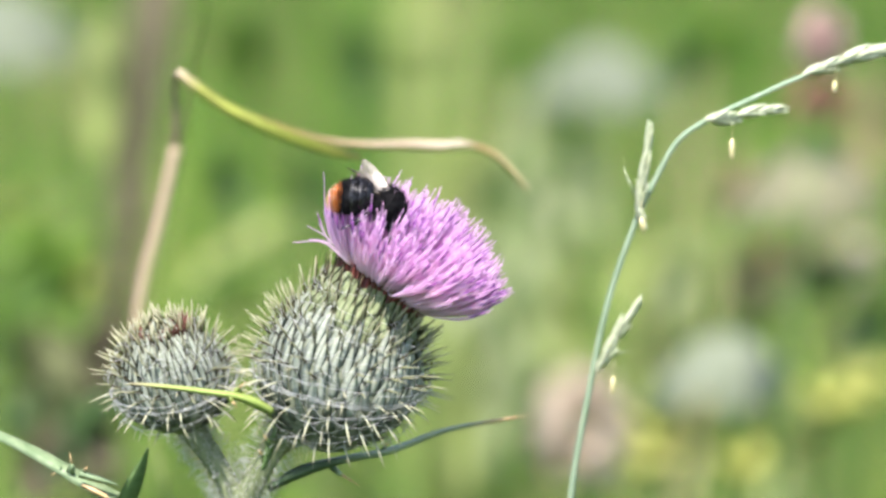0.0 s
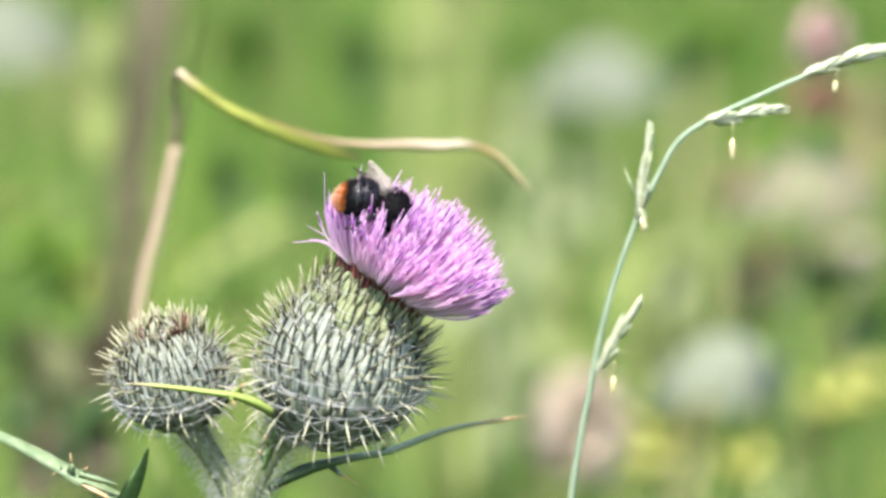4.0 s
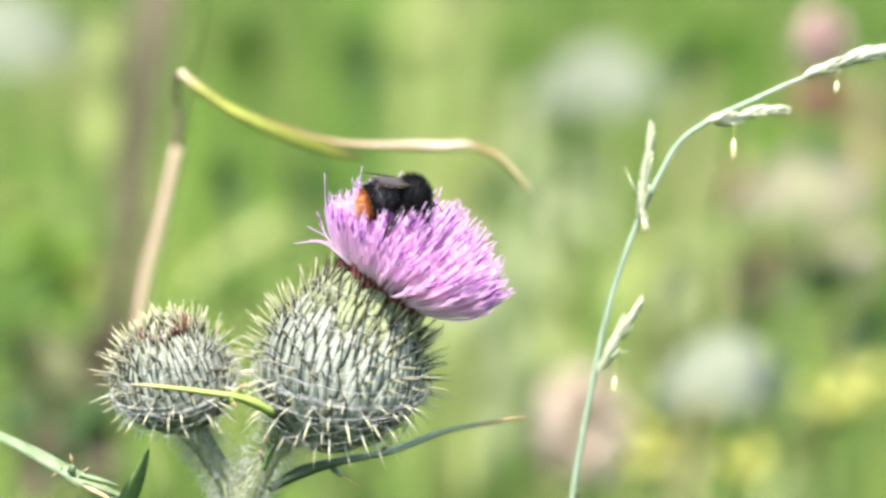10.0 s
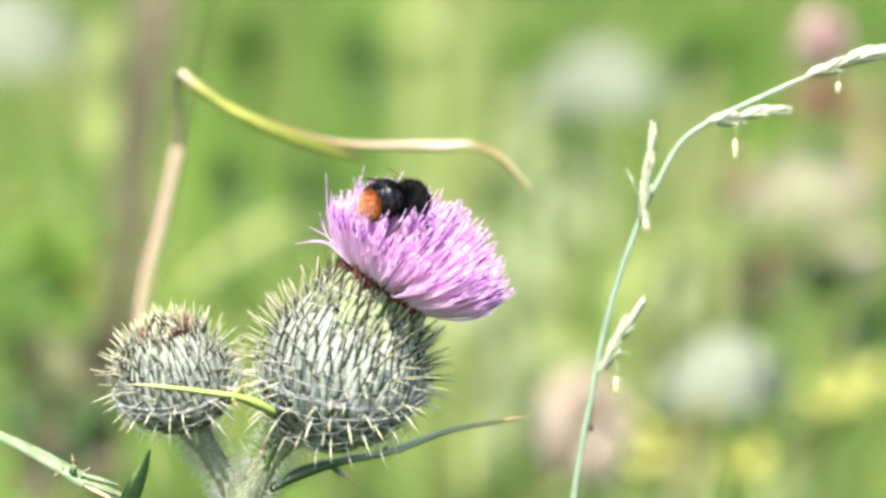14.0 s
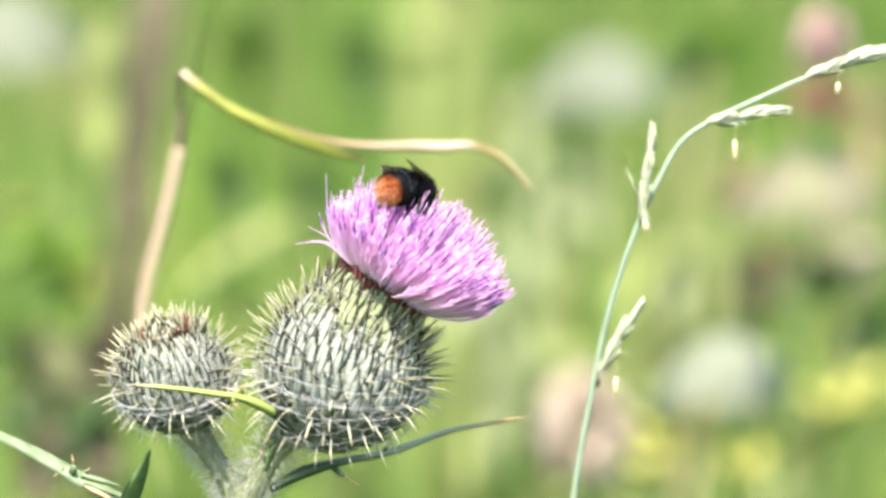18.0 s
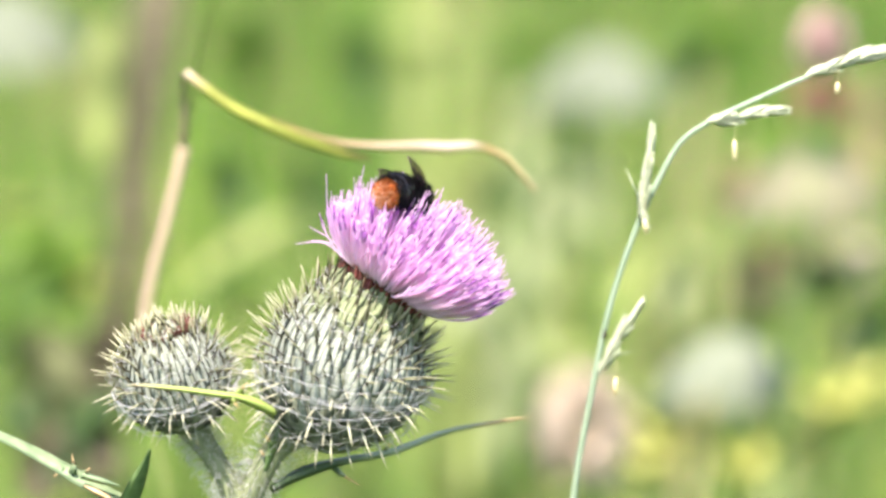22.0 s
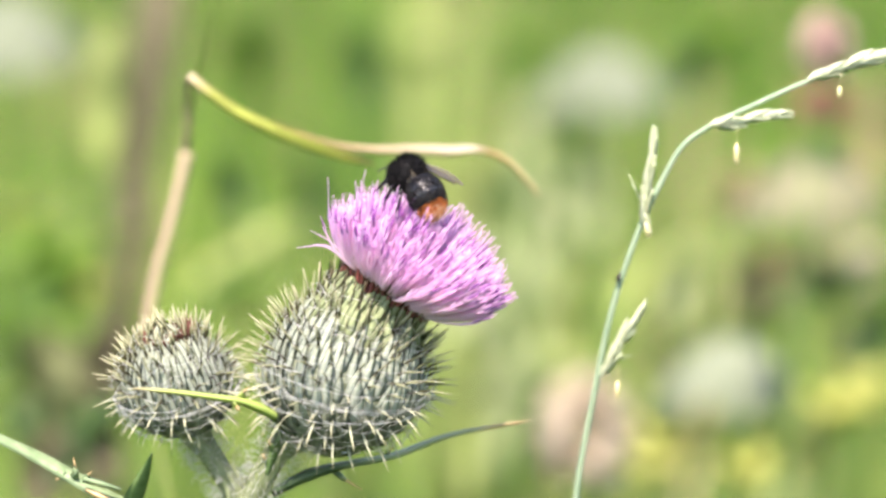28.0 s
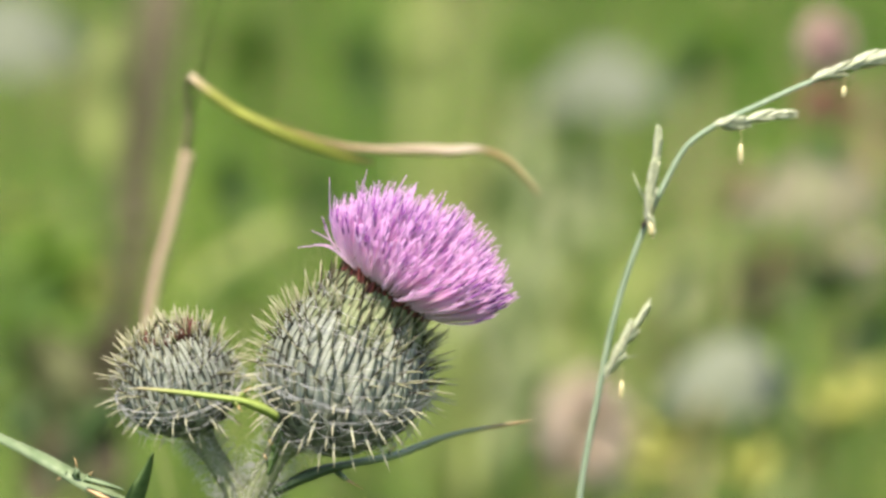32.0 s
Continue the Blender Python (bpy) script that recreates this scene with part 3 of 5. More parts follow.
for line in (
        ((-0.01616, -0.00100, 0.74668), (-0.01987, -0.00400, 0.75466), (-0.02048, -0.00700, 0.76499)),
        ((-0.01573, -0.00300, 0.74712), (-0.01905, -0.00600, 0.75406), (-0.01956, -0.00900, 0.76227)),
        ((-0.01501, 0.00300, 0.74603), (-0.01581, 0.00400, 0.75401), (-0.01399, 0.00500, 0.76402)),
        ((-0.01641, -0.00400, 0.74815), (-0.02082, -0.00700, 0.75255), (-0.02591, -0.01000, 0.75308)),
        ((-0.01594, -0.00200, 0.74751), (-0.01986, -0.00500, 0.75284), (-0.02357, -0.00800, 0.75570)),
        ((-0.01589, -0.00600, 0.74817), (-0.01979, -0.00900, 0.75287), (-0.02309, -0.01200, 0.75411)),
        ((-0.00297, -0.00600, 0.74186), (0.00597, -0.00900, 0.74354), (0.01169, -0.01200, 0.74623)),
        ((-0.00297, -0.00400, 0.74193), (0.00797, -0.00700, 0.74412), (0.01111, -0.01000, 0.75025)),
        ((-0.01498, 0.00100, 0.74748), (-0.01542, -0.00200, 0.75627), (-0.01566, -0.00500, 0.76399))):
    stray(line)
# the crowded rest of the florets, deeper in the head
rest = Geo()
for i in range(700):
    u = math.sqrt(rf.random())
    an = rf.uniform(0, 6.283)
    a, ln = radians(42 * u), (0.0178 - 0.0036 * u * u) * rf.uniform(0.5, 0.72)
    out = Vector((math.cos(an), math.sin(an), 0))
    p0 = out * RIM * u
    p2 = p0 + out * math.sin(a) * ln + Vector((0, 0, math.cos(a) * ln))
    p1 = p0.lerp(p2, 0.5) + out * 0.0004 * u
    rest.tube(curve([p0, p1, p2], 3), [0.0002, 0.00028, 0.00034, 0.00014], 4, 0, 0.0, 0.95)
tagged(part("inner_florets", rest, M_FLORET, flower_head, "crowded pink inner florets", at=neck_at), kind="stuff")

# stems
FORK = Vector((-0.03588, 0.00000, 0.70219))


def hairs_along(geo, pts, radius, count, length, mat=0):
    for _ in range(count):
        i = rnd.randrange(len(pts) - 1)
        p = pts[i].lerp(pts[i + 1], rnd.random())
        d = (pts[i + 1] - pts[i]).normalized()
        o = d.cross(Vector((rnd.gauss(0, 1), rnd.gauss(0, 1), rnd.gauss(0, 1)))).normalized()
        p = p + o * radius * 0.9
        geo.tube([p, p + o * length * 0.5 + d * rnd.gauss(0, 0.0005), p + o * length * rnd.uniform(.7, 1.2) + d * rnd.gauss(0, 0.001)], [0.00005, 0.00002], 3, mat)


def stem(name, points, radii, hairy, label=""):
    pts = [p - ROOT for p in curve(points, 8)]
    q = Geo()
    q.tube(pts, radii, 12)
    ob = part(name, q, M_STEM, thistle, label)
    h = Geo()
    hairs_along(h, pts, max(radii), hairy, 0.0028)
    tagged(part("stem_hairs", h, M_WEB, ob, "fine white hairs"), kind="stuff")
    return pts


stem("stem", [(ROOT.x, 0, -0.02), (ROOT.x + 0.01, 0.01, 0.25), (ROOT.x - 0.002, 0.002, 0.55), FORK], [0.0045, 0.004, 0.0034], 250, "ribbed grey-green hairy stem")
stem("stem", [FORK, (-0.03380, 0.0, 0.70640), (-0.03180, 0.0, 0.71040), (-0.02900, 0.0, 0.71460), (-0.02500, 0.001, 0.71700)], [0.0024, 0.0023, 0.0024, 0.0030], 420, "short ribbed stalk of the flower head")
stem("stem", [FORK, (-0.03849, 0.00100, 0.70765), (-0.04191, 0.00200, 0.71311), (-0.04514, 0.00300, 0.71732)], [0.0024, 0.002, 0.0021, 0.0028], 600, "short hairy stalk of the bud")


def leaf(name, points, widths, across, mat, label, spines=(), fold=0.25, tip=None, turn=0.0):
    pts = [p - ROOT for p in curve(points, 6)]
    q = Geo()
    q.blade(pts, widths, across, 0.0004, fold, 0, turn=turn)
    for s, side, ln in spines:
        i = int(s * (len(pts) - 2))
        p, d = pts[i], (pts[i + 1] - pts[i]).normalized()
        o = Vector(side).normalized()
        q.blade([p, p + (o + d * 0.5) * ln * 0.5, p + (o + d * 0.7) * ln * 0.72], [0.0018, 0.0012, 0.0004], d, 0.0002, 0.2)
        q.tube([p + (o + d * 0.6) * ln * 0.65, p + (o + d * 0.8) * ln * 1.25], [0.0003, 0.00004], 4, 1)
    if tip:
        d = (pts[-1] - pts[-3]).normalized()
        q.tube([pts[-1] - d * 0.002, pts[-1] + d * tip], [widths[-1] * 0.5, 0.00006], 4, 1)
    return part(name, q, [mat, M_TIP], thistle, label)


leaf("leaf", [(-0.03063, -0.0020, 0.70679), (-0.02457, -0.0030, 0.71015), (-0.01792, 0.0020, 0.71087), (-0.00913, 0.0120, 0.71019), (0.00105, 0.0220, 0.71151), (0.01338, 0.0300, 0.71189)], [0.0018, 0.0027, 0.0018, 0.0016, 0.0012, 0.0008], (0, 0.6, 0.8), M_TWOTONE, "narrow grey-green leaf with an orange tip", [(0.36, (0.5, -0.2, -1), 0.0042), (0.62, (0.2, -0.2, 1), 0.002)], 0.25, 0.003)
leaf("leaf", [(-0.02954, -0.0135, 0.7234), (-0.03245, -0.0155, 0.72551), (-0.03558, -0.0165, 0.72696), (-0.03953, -0.0165, 0.72757), (-0.04550, -0.0155, 0.72815), (-0.05053, -0.0135, 0.72822), (-0.05462, -0.0110, 0.72800)][::-1], [0.0003, 0.0008, 0.0010, 0.0012, 0.0014, 0.0019, 0.0014], (0, 0.2, 0.98), M_BRACTLEAF, "slender yellow-green leaf across the bud", [(0.7, (-0.45, -0.2, 1), 0.0034), (0.64, (-0.2, -0.2, -1), 0.0016)], 0.25)
leaf("leaf", [(-0.08480, 0.00000, 0.71877), (-0.07881, 0.00000, 0.71598), (-0.07182, 0.00000, 0.71246), (-0.06471, -0.00200, 0.70882), (-0.05867, -0.00300, 0.70555), (-0.05271, -0.00200, 0.70270), FORK][::-1], [0.003, 0.0032, 0.003, 0.003, 0.0026, 0.002, 0.0014], (0, 0.6, 0.8), M_LEAFPALE, "long pale green leaf with a spiny edge", [(0.55, (0.6, -0.3, 0.6), 0.003), (0.6, (0.3, -0.3, -0.6), 0.003)], 0.3)
leaf("leaf", [(-0.05648, -0.00300, 0.70348), (-0.05458, -0.00400, 0.70787), (-0.05314, -0.00400, 0.71118), (-0.05191, -0.00400, 0.71448)], [0.0042, 0.0036, 0.0022, 0.0004], (0.9, 0.4, 0), M_LEAF, "short upright dark green leaf lobe", (), 0.5)
leaf("leaf", [(-0.03171, -0.0025, 0.71023), (-0.03027, -0.0030, 0.71444), (-0.02904, -0.0032, 0.71841)], [0.0006, 0.0016, 0.0005], (1, 0.2, 0), M_LEAF, "small dark leaf scar along the stalk", [(0.3, (-1, -0.2, 0.2), 0.0016), (0.7, (-1, -0.3, 0.2), 0.0016)], 0.3)
leaf("leaf", [(-0.06422, -0.0035, 0.70973), (-0.06069, -0.0040, 0.70882), (-0.05742, -0.0035, 0.70766)], [0.0014, 0.0013, 0.0004], (0, 0.5, 0.85), M_LEAFPALE, "short pale side lobe of the long leaf", [(0.1, (-0.3, -0.2, 1), 0.0018)], 0.25)
leaf("leaf", [(-0.06368, -0.0045, 0.70791), (-0.06169, -0.0045, 0.70695), (-0.05909, -0.0045, 0.70555)], [0.0004, 0.0013, 0.0010], (0, 0.5, 0.85), M_TIP, "withered straw-coloured edge of the long leaf", (), 0.2)


# ---- dry grass with a withered leaf ----
dry = thing("dry_grass", "dry grass stalk with one withered yellowing leaf", "grass", pose((-0.04278, 0.17000, 0.59863)[0] - 0.006, 0.17, 0.0))
D0 = dry.matrix_basis.translation.copy()
q = Geo()
q.tube([p - D0 for p in curve([D0 + Vector((-0.008, 0, -0.02)), D0 + Vector((-0.004, 0, 0.22)), D0 + Vector((0.001, 0, 0.42)), (-0.04165, 0.17000, 0.65941), (-0.04475, 0.17000, 0.66541), (-0.04854, 0.17000, 0.67055), (-0.05245, 0.17000, 0.67581), (-0.05771, 0.17000, 0.68511), (-0.06155, 0.17000, 0.69581), (-0.06003, 0.17000, 0.70799), (-0.05717, 0.17000, 0.71837), (-0.05466, 0.17000, 0.72848), (-0.05334, 0.17000, 0.73458)], 8)], [0.0012, 0.0012, 0.0011, 0.0013], 8)
part("sheath", q, M_DRYSTEM, dry, "straw-coloured leaf sheath")
q = Geo()
q.tube([p - D0 for p in curve([(-0.05433, 0.17100, 0.73063), (-0.05315, 0.17100, 0.73942), (-0.05310, 0.17000, 0.74604), (-0.05035, 0.10700, 0.76182)], 8)], [0.0009, 0.0006, 0.0005, 0.0005], 8)
part("culm", q, M_BROWN, dry, "thin brown stalk end")
q = Geo()
q.blade([p - D0 for p in curve([(-0.05014, 0.10600, 0.76229), (-0.04688, 0.10600, 0.75960), (-0.04112, 0.10600, 0.75547), (-0.03469, 0.10600, 0.75222), (-0.02718, 0.10600, 0.74907), (-0.02009, 0.10600, 0.74663), (-0.01464, 0.10600, 0.74518)], 5)], [0.0021, 0.0026, 0.0028, 0.003, 0.003, 0.0026, 0.0006], (0.2, 0.6, 0.75), 0.0003, 0.2, 0, 0.0, 0.48)
q.blade([p - D0 for p in curve([(-0.03422, 0.10500, 0.75360), (-0.02715, 0.10500, 0.75060), (-0.02007, 0.10500, 0.74871), (-0.01342, 0.10500, 0.74805), (-0.00524, 0.10500, 0.74805), (0.00065, 0.10500, 0.74782), (0.00458, 0.10500, 0.74816), (0.00742, 0.10600, 0.74752), (0.01136, 0.10600, 0.74574), (0.01486, 0.10600, 0.74217), (0.01749, 0.10600, 0.73883)], 5)], [0.0003, 0.0008, 0.0012, 0.0016, 0.0020, 0.0022, 0.0016, 0.0012, 0.0012, 0.0012, 0.0009], (0.2, 0.3, 0.9), 0.0003, 0.3, 0, 0.47, 1.0)
part("leaf", q, M_DRYLEAF, dry, "withered leaf, green at its root, twisted and straw-pale at its end")

# ---- flowering grass ----
rye = thing("flowering_grass", "blue-green flowering grass with pale spikelets", "grass", pose((0.02096, 0.03600, 0.68275)[0] - 0.01, 0.036, 0.0))
R0 = rye.matrix_basis.translation.copy()
RYE = [R0 + Vector((-0.01, 0, -0.02)), R0 + Vector((0.0, 0, 0.4)), R0 + Vector((0.006, 0, 0.6)), (0.02404, 0.03600, 0.69544), (0.02737, 0.03600, 0.71596), (0.02939, 0.03600, 0.72659), (0.03181, 0.03600, 0.73612), (0.03607, 0.03600, 0.74825), (0.03932, 0.03600, 0.75529), (0.04328, 0.03600, 0.76221), (0.04870, 0.03600, 0.76619), (0.05606, 0.03600, 0.76974), (0.06525, 0.03600, 0.77392), (0.07342, 0.03600, 0.77652), (0.08364, 0.03600, 0.77892)]
q = Geo()
q.tube([p - R0 for p in curve(RYE, 8)], [0.0006, 0.0006, 0.00056, 0.0005, 0.00047, 0.00042], 8)
culm = part("culm", q, M_GRASSTEM, rye)


def spikelet(root, tip, count, width, awns=()):
    """Overlapping husks along a short axis."""
    root, tip = Vector(root) - R0, Vector(tip) - R0
    d = tip - root
    q = Geo()
    side = Vector((d.z, 0, -d.x)).normalized()
    n = count * 2
    width *= 0.95
    for i in range(n):
        s = i / n
        sg = 1 if i % 2 else -1
        p = root + d * s * 0.85
        e = p + d * (rnd.uniform(0.42, 0.62) if i < n - 3 else 0.26) + side * sg * width * rnd.uniform(0.1, 0.8) * (1.1 - 0.8 * s) + Vector((0, rnd.gauss(0, 0.0004), 0))
        w = width * (1.05 - 0.6 * s)
        q.blade(curve([p, p.lerp(e, 0.5) + side * sg * width * 0.12, e], 3), [w * 0.3, w * 0.7, w * 0.45, 0.0001], (side + Vector((0, 0.7 * sg, 0))), 0.0005, 0.35)
    for p0, p1 in awns:
        q.tube([Vector(p0) - R0, Vector(p1) - R0], [0.00025, 0.00006], 4)
    return part("spikelet", q, M_HUSK, rye, "pale green-white spikelet")


spikelet((0.03584, 0.03500, 0.74772), (0.03741, 0.03500, 0.75895), 6, 0.0017, [((0.03540, 0.03500, 0.75266), (0.03331, 0.03500, 0.75759))])
spikelet((0.03642, 0.03500, 0.75423), (0.03840, 0.03500, 0.76555), 5, 0.0017)
spikelet((0.03621, 0.03400, 0.75003), (0.03737, 0.03400, 0.74551), 3, 0.0012)
spikelet((0.02857, 0.03500, 0.71917), (0.03226, 0.03500, 0.72596), 5, 0.002, [((0.03083, 0.03500, 0.72236), (0.03455, 0.03500, 0.72342))])
spikelet((0.03123, 0.03500, 0.72448), (0.03656, 0.03500, 0.73274), 6, 0.0017)
spikelet((0.04804, 0.03500, 0.76638), (0.05552, 0.03500, 0.76701), 5, 0.0022)
spikelet((0.05347, 0.03500, 0.76701), (0.06320, 0.03500, 0.76868), 5, 0.0018)
spikelet((0.06570, 0.03500, 0.77462), (0.07539, 0.03500, 0.77785), 6, 0.0022)
spikelet((0.07233, 0.03500, 0.77702), (0.08356, 0.03500, 0.77972), 6, 0.0024)
for a, b in (((0.03165, 0.03400, 0.71877), (0.03147, 0.03400, 0.71537)), ((0.05295, 0.03400, 0.76302), (0.05299, 0.03400, 0.75926)), ((0.07159, 0.03400, 0.77366), (0.07142, 0.03400, 0.77158)), ((0.03660, 0.03300, 0.74856), (0.03692, 0.03300, 0.74603))):
    q = Geo()
    a, b = Vector(a) - R0, Vector(b) - R0
    q.tube([a, a.lerp(b, 0.3), a.lerp(b, 0.8), b], [0.00025, 0.0005, 0.00045, 0.0002], 6)
    q.tube([a, a + Vector((0.0002, 0.001, 0.003))], [0.00006, 0.00005], 3)
    part("anther", q, M_ANTHER, rye, "dangling yellow anther")

# ---- tiny bug on the grass ----
bug = thing("small_bug", "tiny dark bug climbing the grass stalk", "insect", pose(0, 0, 0))
q = Geo()
q.ball((0, 0, 0), (0.0007, 0.0005, 0.0004), 10, 6)
part("body", q, M_BUG, bug)
q = Geo()
q.ball((0.0008, 0, 0), (0.0003, 0.0003, 0.00025), 8, 5)
part("head", q, M_BUG, bug)


# ---- far plants ----
def stalk_to(name, tip, label, category, group, mat=M_STALK, r=0.0012, bend=0.03):
    tip = Vector(tip)
    ob = thing(name, label, category, pose(tip.x - bend, tip.y, 0.0), group)
    o = ob.matrix_basis.translation
    q = Geo()
    q.tube([p - o for p in curve([(o.x - 0.01, o.y, -0.02), (o.x, o.y, tip.z * 0.5), tip - Vector((0, 0, 0.002))], 6)], [r * 0.8, r * 0.5], 6)
    part("stalk", q, mat, ob)
    return ob, tip - o


def round_head(name, tip, size, mat, label, category, group, petals=130, flat=0.8):
    """A clover-like head: a ball of upright narrow petals."""
    ob, c = stalk_to(name, tip, label, category, group)
    q = Geo()
    for _ in range(petals):
        u, an = rnd.uniform(-0.9, 1.0), rnd.uniform(0, 6.283)
        w = math.sqrt(1 - u * u)
        d = Vector((w * math.cos(an), w * math.sin(an), u * flat))
        q.blade([c + d * size * 0.25, c + d * size * 0.7, c + d * size * rnd.uniform(0.9, 1.1)], [size * 0.16, size * 0.24, size * 0.06], d.orthogonal(), size * 0.03, 0.4)
    tagged(part("petals", q, mat, ob), kind="stuff")
    return ob


def umbel(name, tip, size, mat, label, category, group):
    """A flat-topped head of many small flowers on spreading rays."""
    ob, c = stalk_to(name, tip, label, category, group, r=0.0016)
    for i in range(60):
        ray, fl = Geo(), Geo()
        an, rr = i * 2.4, size * math.sqrt((i + 0.5) / 60)
        e = c + Vector((rr * math.cos(an), rr * math.sin(an), size * 0.42 - rr * rr / size * 0.8))
        ray.tube([c - Vector((0, 0, size * 0.35)), e], [0.0005, 0.0004], 4, 0)
        up = Vector((rr * math.cos(an) * 1.6, rr * math.sin(an) * 1.6, size * 0.9)).normalized()
        t1 = up.orthogonal().normalized()
        t2 = up.cross(t1)
        base = len(fl.v)
        for ring in range(5):
            for k in range(20):
                a2 = k * math.pi / 10
                w = size * 0.19 * ring / 4 * (1 + 0.22 * math.cos(5 * a2 + i)) * rnd.uniform(0.85, 1.15)
                fl.v.append(e + (t1 * math.cos(a2) + t2 * math.sin(a2)) * w + up * size * (0.05 * (1 - (ring / 4) ** 2) + rnd.gauss(0, 0.014)))
                fl.a.append(ring / 4)
        for ring in range(4):
            for k in range(20):
                n0, n1 = base + ring * 20 + k, base + ring * 20 + (k + 1) % 20
                fl.face((n0, n0 + 20, n1 + 20, n1))
        part("ray", ray, M_STALK, part("umbellet", fl, mat, ob))
    return ob


def buttercup(tip, size):
    ob, c = stalk_to("yellow_flower", tip, "small yellow meadow flower among grass", "flower", "yellow meadow flowers", r=0.0009)
    for k in range(5):
        an = k * 1.2566
        d = Vector((math.cos(an), math.sin(an), 0.5))
        q = Geo()
        q.blade([c, c + d * size * 0.5, c + d * size * 0.9 + Vector((0, 0, size * 0.2))], [size * 0.4, size, size * 0.5], d.cross(Vector((0, 0, 1))), size * 0.04, -0.3)
        part("petal", q, M_YELLOW, ob)
    q = Geo()
    q.ball(c + Vector((0, 0, size * 0.15)), (size * 0.25, size * 0.25, size * 0.2), 8, 5)
    part("centre", q, M_YELLOW, ob)


umbel("white_umbel", (0.05445, 1.05000, 0.58850), 0.022, M_WHITE, "white umbel flower on a tall green stalk", "flower", "white umbels")
umbel("white_umbel", (0.08303, 0.70000, 0.56635), 0.0195, M_WHITE, "broad white umbel flower among grass", "flower", "white umbels")
umbel("white_umbel", (-0.14964, 1.05000, 0.60474), 0.026, M_WHITE, "white umbel flower on a tall green stalk", "flower", "white umbels")
umbel("cream_umbel", (0.10500, 0.66000, 0.62925), 0.0205, M_CREAM, "cream-coloured umbel flower going over", "flower", "cream umbels")
round_head("pink_clover", (0.10351, 0.60000, 0.68016), 0.0078, M_PINK, "pink clover head with a rusty underside", "flower", "clover", 150, flat=1.25)
round_head("faded_clover", (0.10614, 0.65000, 0.65386), 0.0085, M_RUST, "faded rusty brown clover head", "flower", "clover", 150)
round_head("seed_head", (0.03900, 0.62000, 0.56650), 0.0142, M_SEED, "pinkish beige fluffy seed head", "seed head", "seed heads", flat=1.3)
round_head("seed_head", (0.09360, 0.90000, 0.57700), 0.0062, M_STRAW, "pinkish beige fluffy seed head", "seed head", "seed heads")
round_head("faded_clover", (0.10843, 0.85000, 0.56588), 0.008, M_RUST, "faded rusty brown clover head", "flower", "clover", 150)
for p, s in (((0.06610, 0.70000, 0.54071), 0.013), ((0.06374, 0.80000, 0.50891), 0.011), ((0.12098, 0.80000, 0.52682), 0.013), ((0.10484, 0.70000, 0.54071), 0.011), ((0.13824, 0.90000, 0.51028), 0.012), ((0.09260, 0.75000, 0.51967), 0.012), ((-0.13184, 0.90000, 0.55144), 0.012), ((-0.12518, 1.00000, 0.52003), 0.012), ((-0.14883, 1.10000, 0.52457), 0.012), ((-0.07537, 1.00000, 0.52590), 0.011)):
    buttercup(p, s)


def stalks(name, tip, foot_x, r, label, mat, group):
    tip = Vector(tip)
    ob = thing(name, label, "stalk", pose(foot_x, tip.y, 0.0), group)
    o = ob.matrix_basis.translation
    line = [p - o for p in curve([(foot_x, o.y, -0.02), (foot_x * 0.6 + tip.x * 0.4, o.y + 0.005, tip.z * 0.5), tip], 8)]
    q = Geo()
    q.tube(line, [r, r, r * 0.8], 8)
    part("stalk", q, mat, ob)
    for i in (5, 9, 12, 14):
        q = Geo()
        d = (line[i + 1] - line[i]).normalized()
        q.tube([line[i] - d * r, line[i], line[i] + d * r], [r * 0.9, r * 1.35, r * 0.9], 8)
        part("node", q, mat, ob)
    return ob


stalks("brown_stalk", (-0.08397, 0.85, 0.66048), -0.1604, 0.0042, "dark brown dried-up dock stalk", M_BROWN, "brown stalks")
stalks("brown_stalk", (-0.09745, 1.00, 0.63563), -0.1500, 0.0055, "dark brown dried-up dock stalk", M_BROWN, "brown stalks")
stalks("pale_stalk", (-0.00905, 1.30000, 0.63686), (-0.01080, 1.30000, 0.37027)[0], 0.008, "pale yellow-green grass stalk", M_WEEDPALE, "pale stalks")


def weeds(name, count, mat, seed, x0, x1, y0, y1, size):
    """Broad lance-shaped leaves at all heights, a tangle of meadow weeds in one mesh."""
    r = random.Random(seed)
    q = Geo()
    for _ in range(count):
        y = r.uniform(y0, y1)
        x = r.uniform(x0, x1)
        top = 0.62 - 0.14 * y
        z = r.uniform(0.12, top)
        ln, w = r.uniform(0.6, 1.3) * size, r.uniform(0.13, 0.24) * size
        an, up = r.uniform(0, 6.283), r.uniform(-0.1, 1.2)
        d = Vector((math.cos(an), math.sin(an), up)).normalized()
        p = Vector((x, y, z))
        m = p + d * ln * 0.5
        e = p + d * ln - Vector((0, 0, ln * 0.25))
        q.blade(curve([p, m, e], 3), [w * 0.3, w, w * 0.9, w * 0.08], d.cross(Vector((r.gauss(0, .4), r.gauss(0, .4), 1))), 0.0003, 0.2)
        foot = Vector((x + r.gauss(0, 0.03), y + r.gauss(0, 0.03), -0.01))
        q.tube([foot, foot.lerp(p, 0.6), p], [0.0012, 0.0008], 4)
    ob = new(name, q.mesh(name, mat))
    return tagged(ob, "tangle of broad-leaved green meadow weeds", "weeds", kind="stuff")


weeds("meadow_weeds", 900, M_WEED, 21, -0.75, 0.75, 0.42, 2.4, 0.075)
weeds("yellow_green_weeds", 220, M_WEEDPALE, 22, -0.6, 0.6, 0.5, 2.2, 0.07)


